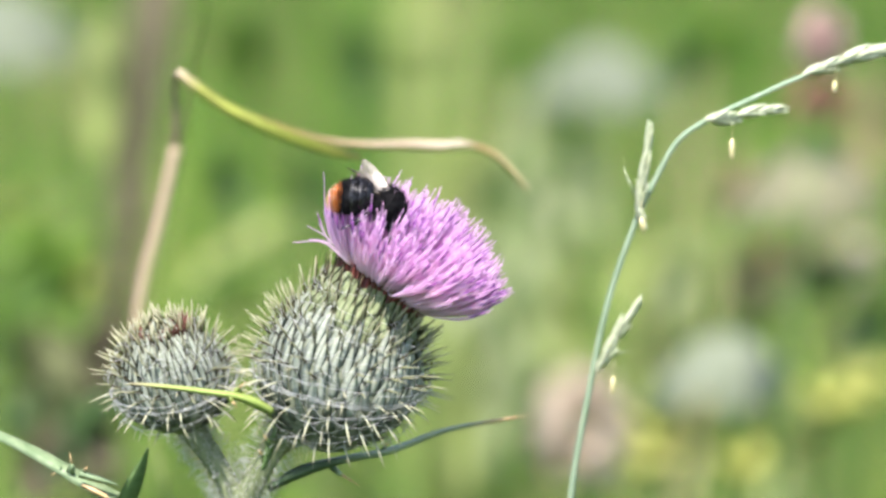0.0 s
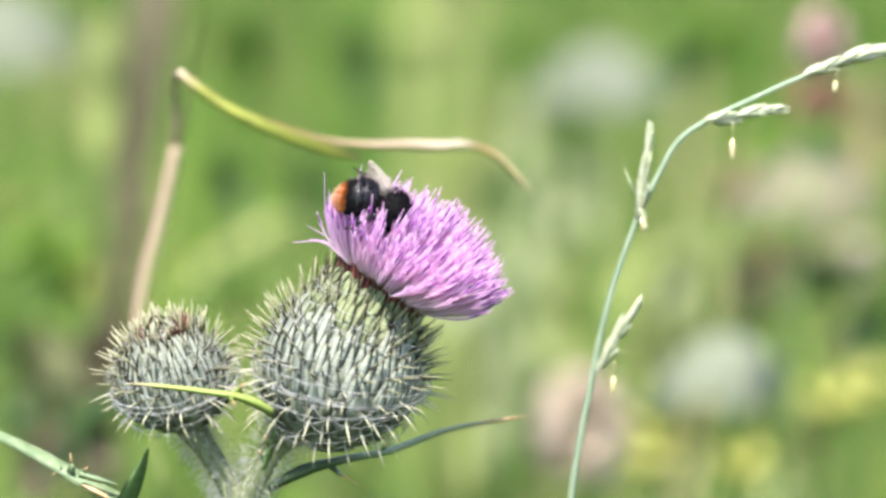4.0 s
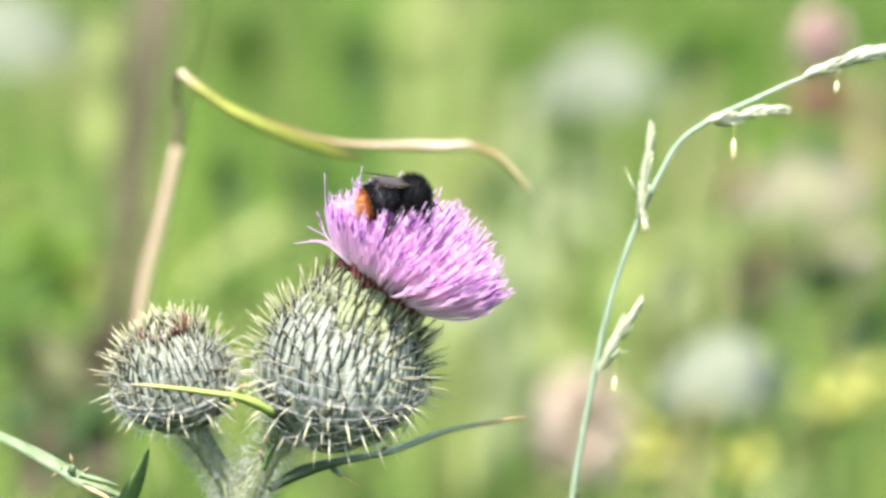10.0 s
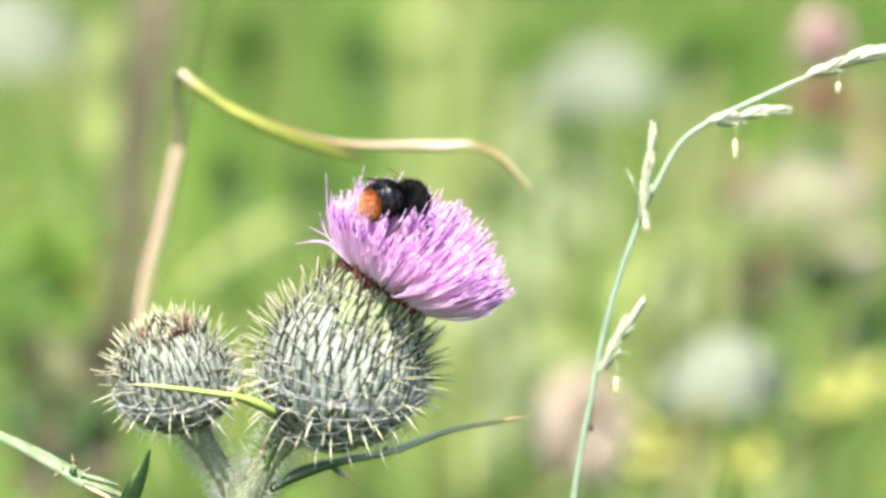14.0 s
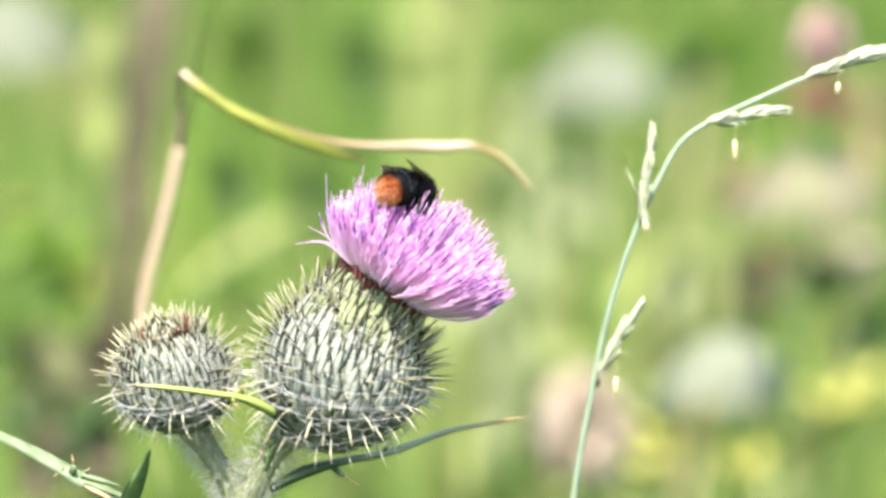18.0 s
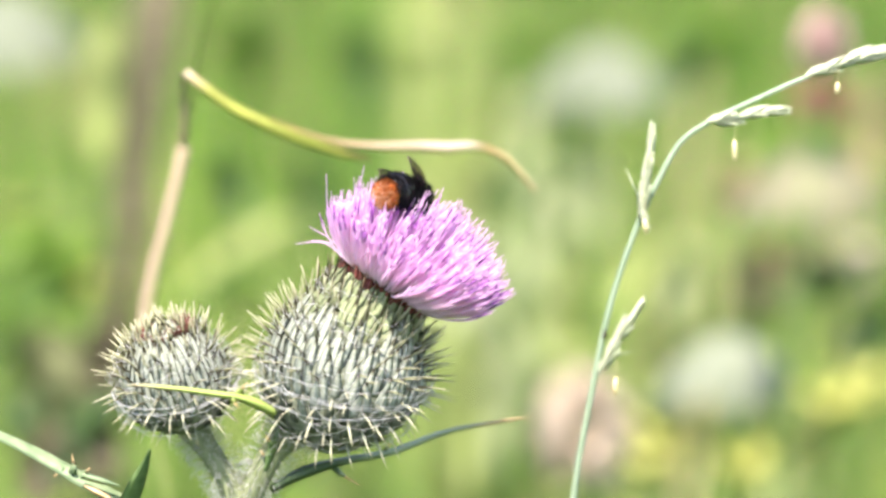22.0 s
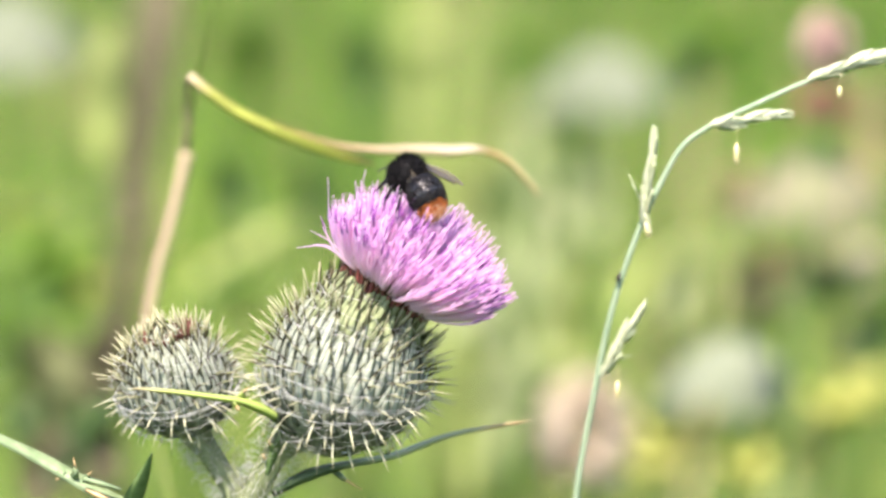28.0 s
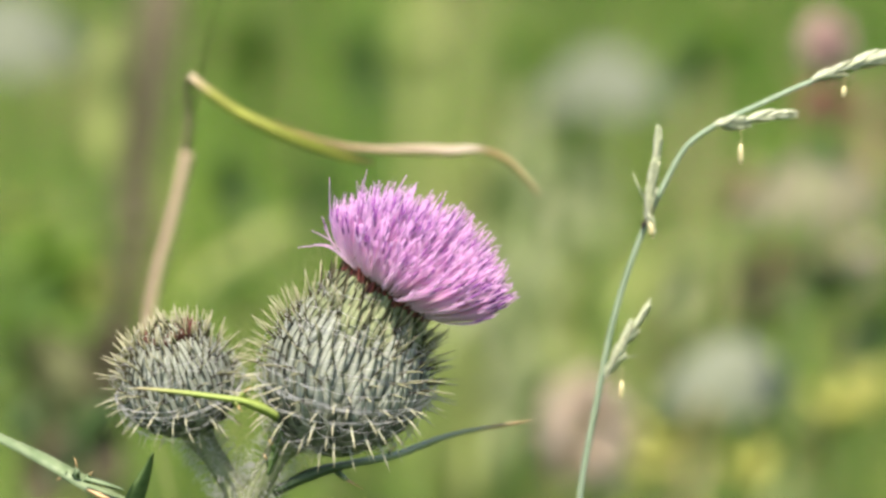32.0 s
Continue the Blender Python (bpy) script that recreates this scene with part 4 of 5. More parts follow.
def long_blade(points, w, label):
    p0 = Vector(points[0])
    ob = thing("grass_blade", label, "grass", pose(p0.x, p0.y, 0.0), "loose grass blades")
    o = ob.matrix_basis.translation
    q = Geo()
    q.blade([p - o for p in curve(points, 6)], [w, w, w * 0.8, w * 0.2], (1, 0.3, 0), 0.0003, 0.3)
    part("blade", q, M_WEEDPALE, ob)


long_blade([(-0.0470, 0.19, -0.01), (-0.0480, 0.19, 0.6000), (-0.0620, 0.19, 0.6850), (-0.0575, 0.19, 0.7120), (-0.0530, 0.19, 0.7360), (-0.0495, 0.175, 0.7530), (-0.0448, 0.16, 0.7720)], 0.0013, "pale green upright grass blade")


def loose_leaf(root, tip, w, mat, label):
    """A broad leaf on a thin stalk of its own."""
    root, tip = Vector(root), Vector(tip)
    ob = thing("weed_leaf", label, "leaf", pose(root.x, root.y + 0.3, 0.0), "broad weed leaves")
    o = ob.matrix_basis.translation
    q = Geo()
    d = tip - root
    q.blade([p - o for p in curve([root, root + d * 0.4 + Vector((0, 0.004, 0)), root + d * 0.75, tip], 4)], [w * 0.25, w * 0.9, w, w * 0.7, w * 0.1], d.cross(Vector((0, -1, 0.5))), 0.0004, 0.18)
    part("blade", q, mat, ob)
    q = Geo()
    q.tube([p - o for p in curve([(o.x, o.y, -0.01), (root.x, root.y * 0.3 + o.y * 0.7, root.z * 0.55), root + d * 0.03], 5)], [0.0012, 0.0007], 6)
    part("stalk", q, M_STALK, ob)


# Bright and shaded patches of the background are painted in by leaf tone.
PALE = "broad weed leaf in a sunlit tone of green"
GREY = "grey-green weed leaf, brightness put into its colour"
DARK = "dark green weed leaf, shade put into its colour"
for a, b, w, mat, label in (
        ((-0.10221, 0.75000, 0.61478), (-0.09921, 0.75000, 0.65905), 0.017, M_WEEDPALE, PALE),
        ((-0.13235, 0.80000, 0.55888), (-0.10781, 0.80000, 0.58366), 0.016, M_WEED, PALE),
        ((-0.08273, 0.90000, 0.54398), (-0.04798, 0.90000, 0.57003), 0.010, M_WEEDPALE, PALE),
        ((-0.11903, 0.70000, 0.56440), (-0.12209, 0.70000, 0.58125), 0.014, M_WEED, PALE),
        ((-0.04278, 1.00000, 0.54154), (-0.04551, 1.00000, 0.57268), 0.010, M_LEAFSHADE, DARK),
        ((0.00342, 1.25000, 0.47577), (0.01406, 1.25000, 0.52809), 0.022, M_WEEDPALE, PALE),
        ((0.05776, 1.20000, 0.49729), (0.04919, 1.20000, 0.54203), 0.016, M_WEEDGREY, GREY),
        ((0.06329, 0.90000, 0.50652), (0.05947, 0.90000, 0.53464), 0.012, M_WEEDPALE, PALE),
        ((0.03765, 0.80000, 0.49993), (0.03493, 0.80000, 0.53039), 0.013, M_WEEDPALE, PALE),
        ((-0.06112, 0.80000, 0.59072), (-0.06788, 0.80000, 0.61007), 0.010, M_LEAFSHADE, DARK),
        ((-0.10176, 0.50000, 0.58241), (-0.08538, 0.50000, 0.60501), 0.012, M_LEAFSHADE, DARK),
        ((-0.11884, 0.60000, 0.57174), (-0.10472, 0.60000, 0.58133), 0.012, M_LEAFSHADE, DARK),
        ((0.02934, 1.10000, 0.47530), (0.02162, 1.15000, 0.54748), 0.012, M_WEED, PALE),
        ((0.04462, 1.00000, 0.55908), (0.04486, 1.00000, 0.59011), 0.007, M_LEAFSHADE, DARK),
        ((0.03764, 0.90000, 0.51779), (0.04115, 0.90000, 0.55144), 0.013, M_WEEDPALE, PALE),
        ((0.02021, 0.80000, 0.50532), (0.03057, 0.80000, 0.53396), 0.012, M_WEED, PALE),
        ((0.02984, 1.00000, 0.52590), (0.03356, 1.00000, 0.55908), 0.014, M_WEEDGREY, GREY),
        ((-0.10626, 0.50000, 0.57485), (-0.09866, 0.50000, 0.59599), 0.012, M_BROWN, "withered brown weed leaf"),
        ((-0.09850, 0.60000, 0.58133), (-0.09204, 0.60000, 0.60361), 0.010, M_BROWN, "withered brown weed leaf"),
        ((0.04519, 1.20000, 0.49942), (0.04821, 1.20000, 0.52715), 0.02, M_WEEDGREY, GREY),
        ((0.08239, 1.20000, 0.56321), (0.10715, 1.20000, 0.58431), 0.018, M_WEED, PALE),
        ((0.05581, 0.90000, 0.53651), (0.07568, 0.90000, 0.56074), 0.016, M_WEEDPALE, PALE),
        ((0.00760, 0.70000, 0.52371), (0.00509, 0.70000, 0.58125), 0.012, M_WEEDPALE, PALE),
        ((0.06886, 0.80000, 0.52324), (0.07738, 0.80000, 0.54466), 0.010, M_LEAFSHADE, DARK),
        ((0.10101, 0.70000, 0.58797), (0.12221, 0.70000, 0.59635), 0.012, M_LEAFSHADE, DARK),
        ((0.12943, 0.80000, 0.54466), (0.13433, 0.80000, 0.56597), 0.013, M_LEAFSHADE, DARK),
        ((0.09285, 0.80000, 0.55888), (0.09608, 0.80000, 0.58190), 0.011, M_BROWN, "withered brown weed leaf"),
        ((-0.02670, 1.10000, 0.56732), (-0.03258, 1.10000, 0.59966), 0.012, M_LEAFSHADE, DARK),
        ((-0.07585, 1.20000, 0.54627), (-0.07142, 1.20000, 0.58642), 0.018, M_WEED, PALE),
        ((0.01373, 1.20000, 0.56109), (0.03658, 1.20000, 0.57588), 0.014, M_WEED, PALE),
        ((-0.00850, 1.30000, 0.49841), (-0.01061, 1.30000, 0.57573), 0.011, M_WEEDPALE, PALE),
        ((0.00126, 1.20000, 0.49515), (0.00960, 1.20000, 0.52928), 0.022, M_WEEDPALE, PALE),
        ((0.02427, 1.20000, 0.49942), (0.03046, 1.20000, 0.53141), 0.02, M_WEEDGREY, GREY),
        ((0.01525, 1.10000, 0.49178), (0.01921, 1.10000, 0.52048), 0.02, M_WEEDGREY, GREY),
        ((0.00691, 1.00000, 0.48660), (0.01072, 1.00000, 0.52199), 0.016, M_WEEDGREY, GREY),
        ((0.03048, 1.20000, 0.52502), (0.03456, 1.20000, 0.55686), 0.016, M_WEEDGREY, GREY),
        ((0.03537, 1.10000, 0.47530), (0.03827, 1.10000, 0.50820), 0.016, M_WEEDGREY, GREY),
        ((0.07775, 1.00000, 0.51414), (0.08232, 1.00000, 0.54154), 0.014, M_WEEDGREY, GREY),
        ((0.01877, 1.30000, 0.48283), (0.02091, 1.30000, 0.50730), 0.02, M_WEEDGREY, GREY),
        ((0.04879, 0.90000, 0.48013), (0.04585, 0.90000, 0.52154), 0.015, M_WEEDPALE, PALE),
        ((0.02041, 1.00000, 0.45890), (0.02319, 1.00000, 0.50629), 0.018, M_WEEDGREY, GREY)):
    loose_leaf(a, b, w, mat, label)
# Olive leaves darken the lower left: shade put in as leaf colour.
OLIVE = "dull olive weed leaf, shade put into its colour"
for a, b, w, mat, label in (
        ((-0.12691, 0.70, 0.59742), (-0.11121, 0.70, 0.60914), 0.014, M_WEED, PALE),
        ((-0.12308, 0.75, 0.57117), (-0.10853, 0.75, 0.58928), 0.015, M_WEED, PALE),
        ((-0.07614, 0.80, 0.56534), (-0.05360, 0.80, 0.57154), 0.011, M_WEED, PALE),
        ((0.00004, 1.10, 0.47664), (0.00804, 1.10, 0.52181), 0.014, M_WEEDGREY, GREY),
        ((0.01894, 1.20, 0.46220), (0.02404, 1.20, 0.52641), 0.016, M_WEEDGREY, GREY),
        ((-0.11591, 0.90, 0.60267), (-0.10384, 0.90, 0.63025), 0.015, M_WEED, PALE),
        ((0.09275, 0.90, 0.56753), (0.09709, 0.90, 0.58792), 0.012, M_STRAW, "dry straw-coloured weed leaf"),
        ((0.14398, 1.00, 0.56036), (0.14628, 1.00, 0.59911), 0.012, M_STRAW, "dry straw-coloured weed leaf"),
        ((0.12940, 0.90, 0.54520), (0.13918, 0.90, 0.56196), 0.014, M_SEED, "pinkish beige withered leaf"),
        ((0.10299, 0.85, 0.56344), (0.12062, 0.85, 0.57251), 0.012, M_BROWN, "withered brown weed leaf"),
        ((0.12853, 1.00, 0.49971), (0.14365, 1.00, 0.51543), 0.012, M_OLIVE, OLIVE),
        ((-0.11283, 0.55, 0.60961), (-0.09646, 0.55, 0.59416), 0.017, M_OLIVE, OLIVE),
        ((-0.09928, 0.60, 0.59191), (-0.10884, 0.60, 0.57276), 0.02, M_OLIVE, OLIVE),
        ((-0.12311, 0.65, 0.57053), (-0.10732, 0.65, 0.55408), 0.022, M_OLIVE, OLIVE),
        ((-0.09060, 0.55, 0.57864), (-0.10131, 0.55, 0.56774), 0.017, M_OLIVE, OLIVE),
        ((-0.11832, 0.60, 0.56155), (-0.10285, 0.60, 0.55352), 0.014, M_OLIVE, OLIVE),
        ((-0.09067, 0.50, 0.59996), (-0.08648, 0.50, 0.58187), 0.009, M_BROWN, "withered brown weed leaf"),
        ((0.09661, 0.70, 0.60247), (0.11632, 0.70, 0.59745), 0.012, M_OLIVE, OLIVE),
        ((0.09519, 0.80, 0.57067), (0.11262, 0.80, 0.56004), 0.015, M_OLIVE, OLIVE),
        ((0.07054, 0.80, 0.62699), (0.07727, 0.80, 0.64445), 0.009, M_LEAFSHADE, DARK)):
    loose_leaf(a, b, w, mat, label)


# ---- bumblebee ----
bee = thing("bumblebee", "black bumblebee with an orange-red tail", "bumblebee", pose(0, 0, 0))
bee.scale = (1.02, 1.02, 1.02)
TILT = Matrix.Rotation(radians(-14), 3, "Y")
TH, THR = (0.0028, 0, 0.0001), (0.0029, 0.0033, 0.0033)
q = Geo()
q.ball(TH, THR, 16, 10)
q.fur(TH, THR, 4000, 0.0011, 0.0001)
part("thorax", q, M_BLACKFUR, bee, "furry black thorax")
HD, HDR = (0.0048, 0, -0.0022), (0.0013, 0.0018, 0.0018)
q = Geo()
q.ball(HD, HDR, 14, 9)
q.fur(HD, HDR, 800, 0.0006, 0.00009, lean=(0.3, 0, 0.2))
head = part("head", q, M_BLACKFUR, bee)
for sg in (-1, 1):
    q = Geo()
    q.ball((0.0049, sg * 0.00155, -0.0020), (0.0007, 0.00055, 0.0012), 10, 7)
    part("eye", q, M_EYE, head)
    q = Geo()
    q.tube(curve([(0.0058, sg * 0.0006, -0.0018), (0.0069, sg * 0.0012, -0.0016), (0.0075, sg * 0.0022, -0.0028)], 5), [0.00013, 0.00014, 0.0001], 6)
    part("antenna", q, M_CHITIN, head)
q = Geo()
q.tube(curve([(0.005, 0, -0.0036), (0.005, 0, -0.005), (0.0044, 0, -0.0062)], 4), [0.0003, 0.0002, 0.00008], 6)
part("tongue", q, M_CHITIN, head)


def arch(geo):
    """Bends the abdomen so that it rises behind the waist and its end points down."""
    for p in geo.v:
        back = max(0.0, 0.0006 - p[0])
        p[2] += 0.22 * back - 42 * back * back


AB, ABR = (-0.0029, 0, 0.0), (0.0039, 0.0032, 0.0032)
q = Geo()
q.ball(AB, tuple(x * 0.95 for x in ABR), 20, 10, turn=TILT, lo=0.28, hi=1.0)
for k in range(4):
    lo = 0.3 + k * 0.12
    q.ball(AB, tuple(x * (1.01 + 0.004 * k) for x in ABR), 24, 3, turn=TILT, lo=lo, hi=lo + 0.09)
    q.fur(AB, ABR, 700, 0.0007, 0.00012, mat=1, turn=TILT, lo=lo + 0.05, hi=lo + 0.13, lean=(-1.4, 0, 0))
q.fur(AB, ABR, 400, 0.0008, 0.0001, mat=1, turn=TILT, lo=0.3, hi=1.0, lean=(-1.0, 0, 0))
arch(q)
part("abdomen", q, [M_CHITIN, M_BLACKFUR], bee, "shiny black banded abdomen")
q = Geo()
q.ball(AB, tuple(x * 0.94 for x in ABR), 20, 8, mat=2, turn=TILT, lo=0.0, hi=0.33)
q.fur(AB, ABR, 2600, 0.0009, 0.00008, turn=TILT, lo=0.03, hi=0.31, lean=(-0.8, 0, 0))
q.fur(AB, ABR, 1500, 0.0009, 0.00008, mat=2, turn=TILT, lo=0.0, hi=0.3, lean=(-0.9, 0, 0))
# Longer pale hairs paint the sun's highlight on the tail end.
q.fur(AB, ABR, 450, 0.0013, 0.0001, mat=3, turn=TILT, lo=0.0, hi=0.24, lean=(-0.5, 0, 0.3))
q.fur(AB, ABR, 900, 0.001, 0.00013, mat=1, turn=TILT, lo=0.27, hi=0.38, lean=(-0.9, 0, 0))
arch(q)
part("tail", q, [M_ORANGE, M_BLACKFUR, M_REDFUR, M_LITFUR], bee, "orange-red furry tail")


def wing_mesh(length, width, sg):
    q = Geo()
    pts = [(0, 0, 0), (-length * 0.3, sg * 0.0004, 0.0002), (-length * 0.65, sg * 0.0004, 0.0002), (-length, 0, 0)]
    q.blade(curve(pts, 4), [width * 0.2, width * 0.7, width, width * 0.85, width * 0.25], (0, 1, 0), 0.00006, 0.08)
    for o in (0.45, 0.1, -0.2):
        q.tube([(0, 0, 0.0001), (-length * 0.5, sg * width * o * 0.8, 0.00015), (-length * 0.92, sg * width * o * 0.5, 0.0001)], [0.00009, 0.00007, 0.00004], 4, 1)
    return q.mesh("wing", [M_WING, M_CHITIN], smooth=False)


WINGS = []
for sg in (-1, 1):
    fore = part("forewing", wing_mesh(0.0088, 0.0029, sg), None, bee, "smoky translucent wing")
    hind = part("hindwing", wing_mesh(0.0068, 0.0024, sg), None, bee, "smoky translucent wing")
    WINGS.append((sg, fore, hind))


def leg(sg, x, reach, back, thick):
    q = Geo()
    a = Vector((x, sg * 0.0016, -0.0014))
    k = a + Vector((back * 0.4, sg * reach * 0.55, 0.0002))
    b = k + Vector((back * 0.6, sg * reach * 0.4, -0.0026))
    c = b + Vector((back * 0.6, sg * reach * 0.1, -0.0014))
    q.tube([a, k], [thick, thick * 0.8], 7)
    q.tube([k, b], [thick * 0.75, thick * 1.15], 7)
    q.tube([b, c], [thick * 0.6, thick * 0.3], 6)
    for _ in range(60):
        p = k.lerp(b, rnd.random())
        q.hair(p, p + Vector((rnd.gauss(0, 1), rnd.gauss(0, 1), rnd.gauss(0, 1))).normalized() * thick * 2.4, 0.00008)
    part("leg", q, M_CHITIN, bee, "jointed black leg")


for sg in (-1, 1):
    leg(sg, 0.0038, 0.0018, 0.0008, 0.0003)
    leg(sg, 0.0026, 0.0024, -0.0008, 0.00034)
    leg(sg, 0.0012, 0.0028, -0.0032, 0.00042)


# ---- what moves ----
def wing_pose(sg, hind, out, lift, roof=15):
    """out: degrees from straight back to sideways; lift: degrees upwards; roof: how far the wing slants down to its side."""
    x, y, z = (0.0018, 0.0014, 0.0022) if hind else (0.0026, 0.0014, 0.0024)
    return Matrix.Translation((x, sg * y, z)) @ Matrix.Rotation(radians(-sg * out), 4, "Z") @ Matrix.Rotation(radians(lift), 4, "Y") @ Matrix.Rotation(radians(-sg * roof), 4, "X")


FORWARD, BACKWARD, FACE = (0.92, -0.24, -0.28), (-0.42, 0.05, 0.85), (0.37, 0.5, 0.8)


def wing_beat(sg, hind, along, face, beat):
    """A wing in flight: along its length, face its upper side, beat its stroke in degrees."""
    x, y, z = (0.0018, 0.0014, 0.0022) if hind else (0.0026, 0.0014, 0.0024)
    ax = -Vector(along).normalized()
    az = (Vector(face) - ax * ax.dot(Vector(face))).normalized()
    turn = Matrix((ax, az.cross(ax), az)).transposed().to_4x4()
    return Matrix.Translation((x, sg * y, z)) @ Matrix.Rotation(radians(beat), 4, "X") @ turn


def motions():
    walk(bee, [
        (0.00, pose(-0.01202, -0.00600, 0.75939, 0, 18, -2)),
        (0.50, pose(-0.01151, -0.00600, 0.75979, 0, 13, -3.75)),
        (1.00, pose(-0.01089, -0.00600, 0.76121, 0, 2, -5.5)),
        (1.50, pose(-0.01138, -0.00600, 0.75969, 0, 16, -1.25)),
        (2.00, pose(-0.01096, -0.00600, 0.75989, 0, 22, -1)),
        (2.50, pose(-0.01075, -0.00600, 0.75969, 0, 20, -0.75)),
        (3.00, pose(-0.01073, -0.00600, 0.75959, 0, 18, -0.5)),
        (3.50, pose(-0.01131, -0.00600, 0.75929, 0, 22, -0.25)),
        (5.50, pose(-0.01080, -0.00600, 0.75898, 0, 19.25, 2.75)),
        (6.00, pose(-0.01027, -0.00600, 0.75908, 0, 21, 3)),
        (6.50, pose(-0.00937, -0.00600, 0.76071, 0, 2.125, 3.25)),
        (7.00, pose(-0.00916, -0.00600, 0.76052, 0, 8.75, 5.5)),
        (7.50, pose(-0.00896, -0.00600, 0.76013, 0, 13.375, 5.75)),
        (8.00, pose(-0.00856, -0.00600, 0.76014, 0, 20, 10)),
        (8.50, pose(-0.00805, -0.00600, 0.76046, 0, 11.7692, 10.2)),
        (9.00, pose(-0.00864, -0.00600, 0.76017, 0, 18.5385, 14.4)),
        (9.50, pose(-0.00848, -0.00600, 0.76008, 0, 17.4, 16.6)),
        (10.00, pose(-0.00772, -0.00600, 0.76050, 0, 0, 16.8)),
        (10.50, pose(-0.00805, -0.00600, 0.76010, 0, 8, 19)),
        (11.00, pose(-0.00828, -0.00600, 0.76002, 0, 0, 19.2)),
        (11.50, pose(-0.00841, -0.00600, 0.75982, 0, 6, 21.4)),
        (12.00, pose(-0.00845, -0.00600, 0.75984, 0, 8, 23.6)),
        (12.50, pose(-0.00814, -0.00600, 0.76004, 0, -2, 23.8)),
        (13.00, pose(-0.00784, -0.00600, 0.76055, 0, -8, 24)),
        (13.50, pose(-0.00790, -0.00600, 0.76085, 0, -6, 30)),
        (14.00, pose(-0.00795, -0.00600, 0.75984, 0, 10, 36)),
        (14.50, pose(-0.00778, -0.00150, 0.75937, 0, 18, 44)),
        (16.50, pose(-0.00773, -0.00150, 0.75996, 0, 19, 64)),
        (17.00, pose(-0.00664, -0.00150, 0.76071, 0, 15, 68)),
        (17.50, pose(-0.00698, -0.00150, 0.76122, 0, 15, 40)),
        (18.00, pose(-0.00631, -0.00150, 0.76080, 0, 19, 56)),
        (18.50, pose(-0.00675, -0.00150, 0.76080, 0, 21, 56)),
        (19.00, pose(-0.00559, -0.00150, 0.75998, 0, 25, 64)),
        (19.50, pose(-0.00522, -0.00150, 0.75997, 0, 23, 68)),
        (20.00, pose(-0.00526, -0.00150, 0.76017, 0, 19, 78)),
        (20.30, pose(-0.00578, -0.00150, 0.76047, 0, 9, 58)),
        (20.60, pose(-0.00560, -0.00150, 0.76047, 0, 3, 48)),
        (21.00, pose(-0.00622, -0.00150, 0.76047, 0, 11, 54)),
        (21.50, pose(-0.00655, -0.00150, 0.75985, 0, 17, 54)),
        (22.00, pose(-0.00688, -0.00150, 0.75995, 0, 21, 56)),
        (22.50, pose(-0.00561, -0.00150, 0.75994, 0, 15, 60)),
        (23.00, pose(-0.00430, -0.00150, 0.75976, 0, -4, 62)),
        (23.50, pose(-0.00412, -0.00150, 0.75958, 0, 8, 66)),
        (24.00, pose(-0.00414, -0.00150, 0.75897, 0, 10, 66)),
        (24.30, pose(-0.00396, -0.00150, 0.75903, 0, 8, 68)),
        (24.60, pose(-0.00377, -0.00150, 0.75927, 0, 4, 66)),
        (25.00, pose(-0.00419, -0.00150, 0.75918, 0, 6, 70)),
        (25.50, pose(-0.00451, -0.00150, 0.75930, 0, 4, 74)),
        (26.50, pose(-0.00473, -0.00150, 0.76096, 0, -17, 103)),
        (27.50, pose(-0.00468, -0.00150, 0.76202, 0, -30, 130)),
        (27.80, pose(-0.00462, -0.00150, 0.76247, 0, -30, 130)),
        (28.00, pose(-0.00505, -0.00150, 0.76260, 0, -30, 130)),
        (28.50, pose(-0.00453, -0.00150, 0.76337, 0, -36, 130)),
        (29.00, pose(-0.00510, -0.00150, 0.76331, 0, -38, 128)),
        (29.50, pose(-0.00497, -0.00150, 0.76344, 0, -38, 126)),
        (29.80, pose(-0.00465, -0.00150, 0.76326, 0, -36, 128)),
        (30.00, pose(-0.00431, -0.00150, 0.76327, 0, -38, 130)),
        (30.10, pose(-0.00381, -0.00150, 0.76397, 0, -48, 148)),
        (30.20, pose(-0.00375, 0.01000, 0.76349, 0, -56, 168)),
        (30.30, pose(-0.00330, 0.03000, 0.76493, 0, -47, 172)),
        (30.40, pose(-0.00370, 0.06000, 0.76572, 0, -43, 172)),
        (30.50, pose(-0.00401, 0.09000, 0.76805, 0, -40, 172)),
        (30.60, pose(-0.00494, 0.11000, 0.77216, 0, -38, 172)),
        (30.70, pose(-0.00557, 0.13000, 0.77629, 0, -36, 172)),
        (30.80, pose(-0.00628, 0.14000, 0.78272, 0, -33, 172)),
        (30.90, pose(-0.00722, 0.15000, 0.79017, 0, -30, 174)),
        (31.20, pose(-0.01472, 0.17000, 0.83506, 0, -18, 180)),
        (32.00, pose(-0.06935, 0.25000, 0.96723, 0, -10, 165)),
    ])
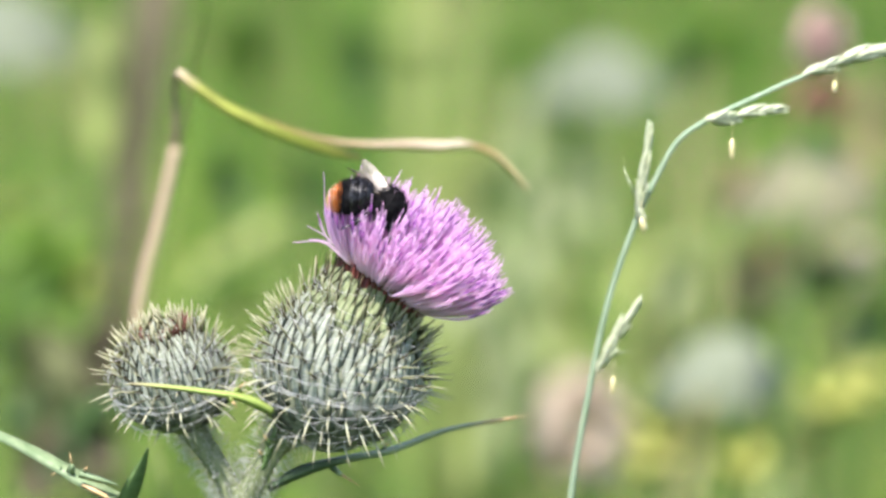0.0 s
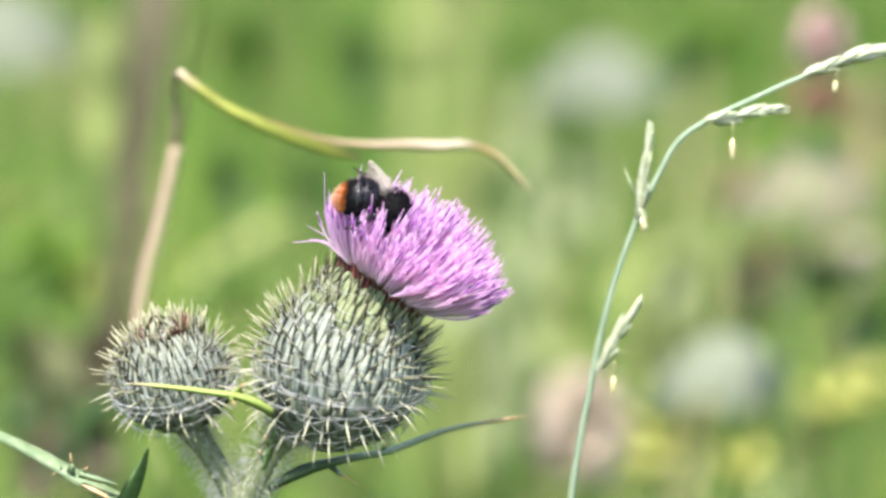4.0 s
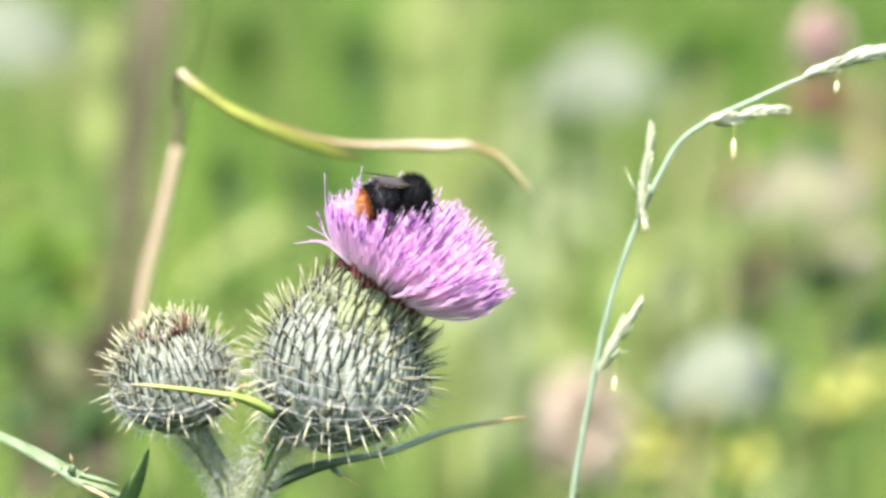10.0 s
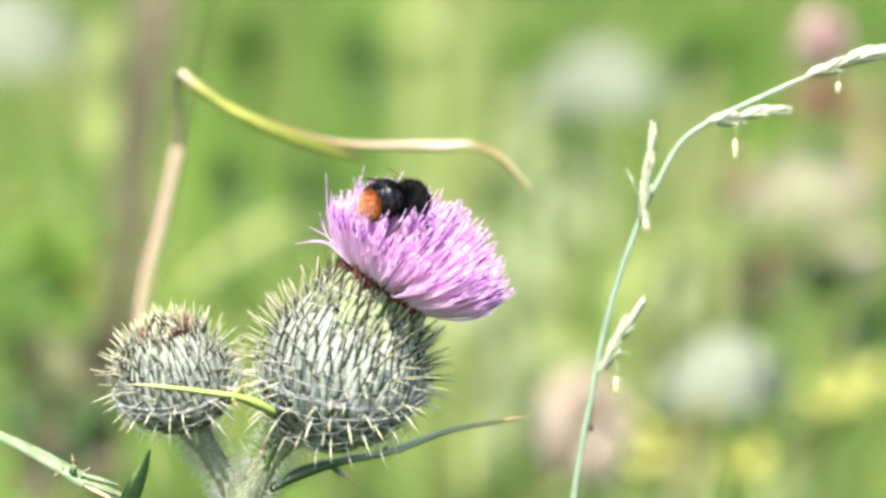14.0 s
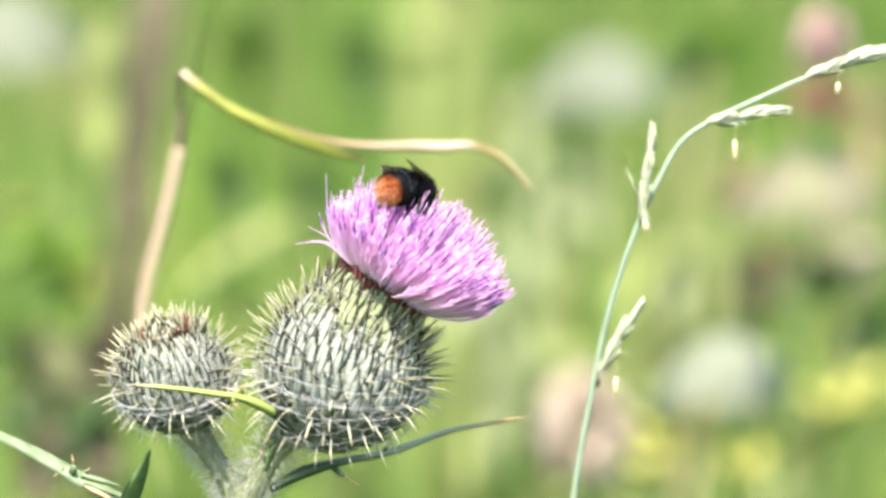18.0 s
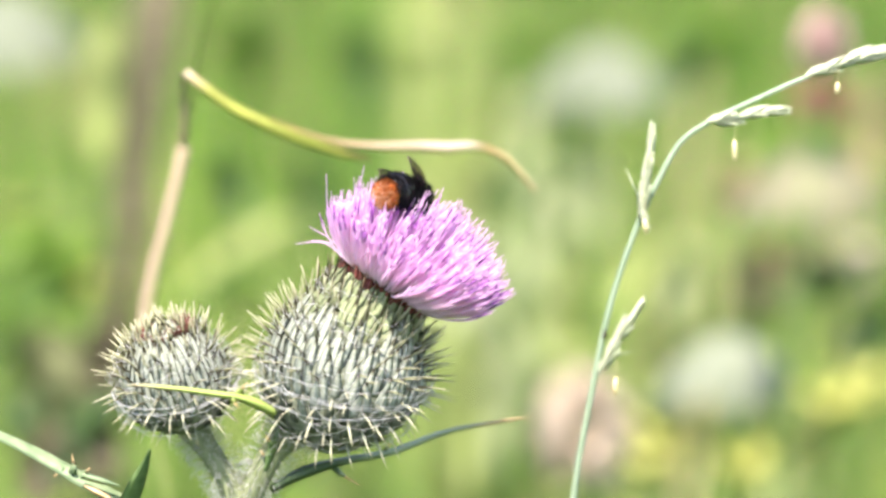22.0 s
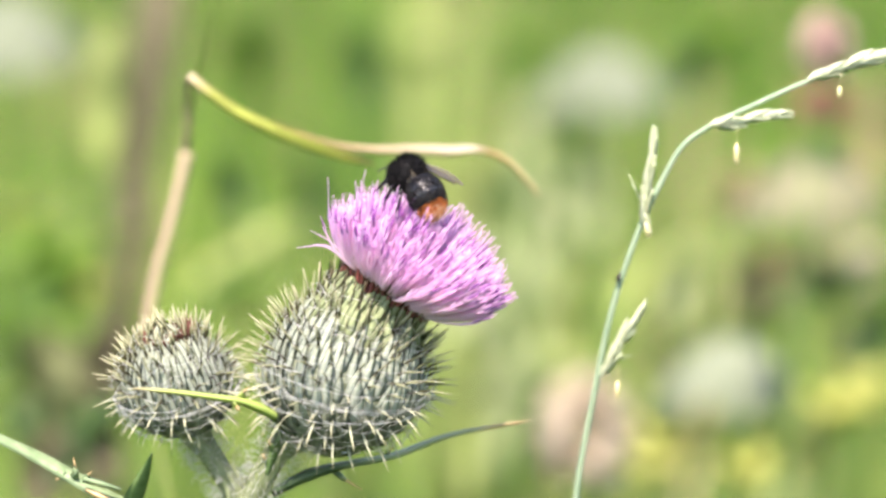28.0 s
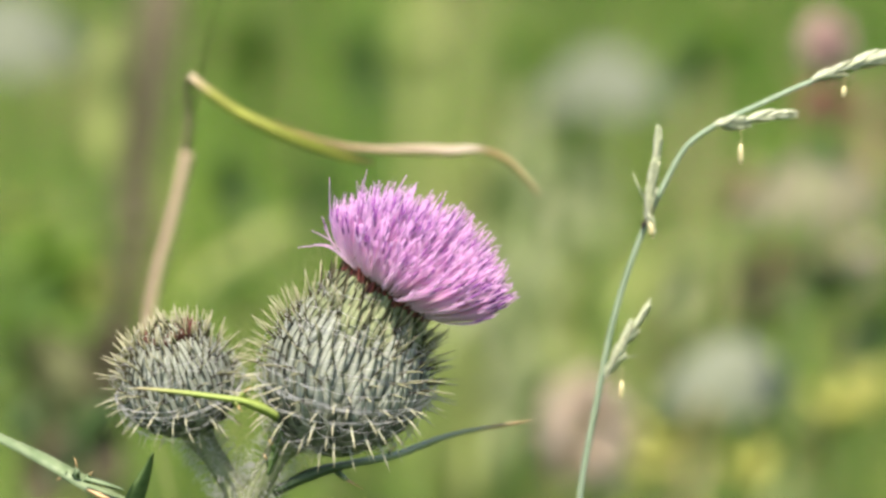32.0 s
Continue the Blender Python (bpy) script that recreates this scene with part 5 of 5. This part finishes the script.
    for sg, fore, hind in WINGS:
        for ob, h in ((fore, 0), (hind, 1)):
            near = sg < 0
            glint, rest_low = (-38, 24, 40), (8, 10, 30)
            rows = [(t, wing_pose(sg, h, out + 6 * h, lift - 4 * h, roof)) for t, (out, lift, roof) in (
                (0, glint if near else rest_low), (0.7, glint if near else rest_low), (1.0, (8, 14, 15)), (1.5, glint if near else rest_low), (3.5, glint if near else rest_low),
                (5.5, (-20, 22, 30) if near else rest_low), (6.0, (-5, 20, 20) if near else rest_low), (6.6, (6, 10, 15)), (8.0, (8, 20, 15)), (9.0, (10, 30, 15)), (10.0, (6, 12, 15)), (12.0, (8, 20, 15)), (13.0, (5, 8, 15)), (14.2, (10, 28, 15) if near else (4, 6, 20)), (16.8, (14, 40, 15) if near else (4, 6, 20)), (17.6, (6, 16, 15) if near else (4, 6, 20)), (19.5, (10, 26, 15) if near else (4, 6, 20)), (20.6, (5, 8, 15)), (22.0, (10, 26, 15) if near else (4, 6, 20)), (25.0, (6, 14, 15) if near else (4, 6, 20)), (27.5, (30, 6, 5) if near else (2, -8, 78)), (28.5, (24, 4, 5) if near else (2, -8, 78)), (29.8, (20, 4, 5) if near else (2, -8, 78)))]
            rows.append((30.03, wing_pose(sg, h, 24, 4, 5) if near else wing_pose(sg, h, 3, -7, 76)))
            k = 0
            t = 30.1
            while t < 31.0:
                rows.append((t, wing_beat(sg, h, FORWARD if near else BACKWARD, FACE, (0, 30, -30)[k % 3] * sg)))
                k += 1
                t += 1 / 30
            rows += [(31.1, wing_pose(sg, h, 60, 10)), (32.0, wing_pose(sg, h, 60, 10))]
            walk(ob, rows)
    walk(dry, [(t, Matrix.Translation(D0) @ pose(0, 0, 0, 0, turn, 0)) for t, turn in (
        (0, -0.045), (6, -0.04), (9, -0.03), (12, -0.04), (14, -0.04), (17, -0.02), (20, 0.0), (21, 0.022), (22, 0.04), (24, 0.07), (25, 0.075), (27.5, 0.085), (28.5, 0.045), (29, 0.06), (30, 0.05), (31, 0.05), (31.5, 0.022), (32, 0.055))])
    walk(rye, [(t, Matrix.Translation(R0) @ pose(0, 0, 0, 0, turn, 0)) for t, turn in (
        (0, -0.006), (3.5, -0.004), (5.5, 0.008), (12, 0.01), (20, 0.004), (23, 0.0), (25, 0.005), (28, 0.005), (30, 0.012), (31, 0.03), (32, 0.045))])
    walk(bug, [
        (0.0, pose(0.01777, 0.03490, 0.66338, 0, -78, 0)),
        (10.0, pose(0.02481, 0.03490, 0.69561, 0, -80, 0)),
        (12.0, pose(0.02616, 0.03490, 0.70209, 0, -80, 0)),
        (13.0, pose(0.02658, 0.03490, 0.70529, 0, -80, 0)),
        (14.0, pose(0.02719, 0.03490, 0.70881, 0, -80, 0)),
        (17.0, pose(0.02758, 0.03490, 0.71600, 0, -80, 0)),
        (18.0, pose(0.02839, 0.03490, 0.71728, 0, -80, 0)),
        (20.0, pose(0.02815, 0.03490, 0.72026, 0, -80, 0)),
        (22.0, pose(0.02957, 0.03490, 0.72641, 0, -78, 0)),
        (24.0, pose(0.03032, 0.03490, 0.73071, 0, -76, 0)),
        (25.0, pose(0.03082, 0.03490, 0.73306, 0, -74, 0)),
        (28.0, pose(0.03170, 0.03490, 0.73790, 0, -72, 0)),
        (30.0, pose(0.03378, 0.03490, 0.74293, 0, -70, 0)),
        (32.0, pose(0.03591, 0.03490, 0.74777, 0, -66, 0)),
    ])


motions()
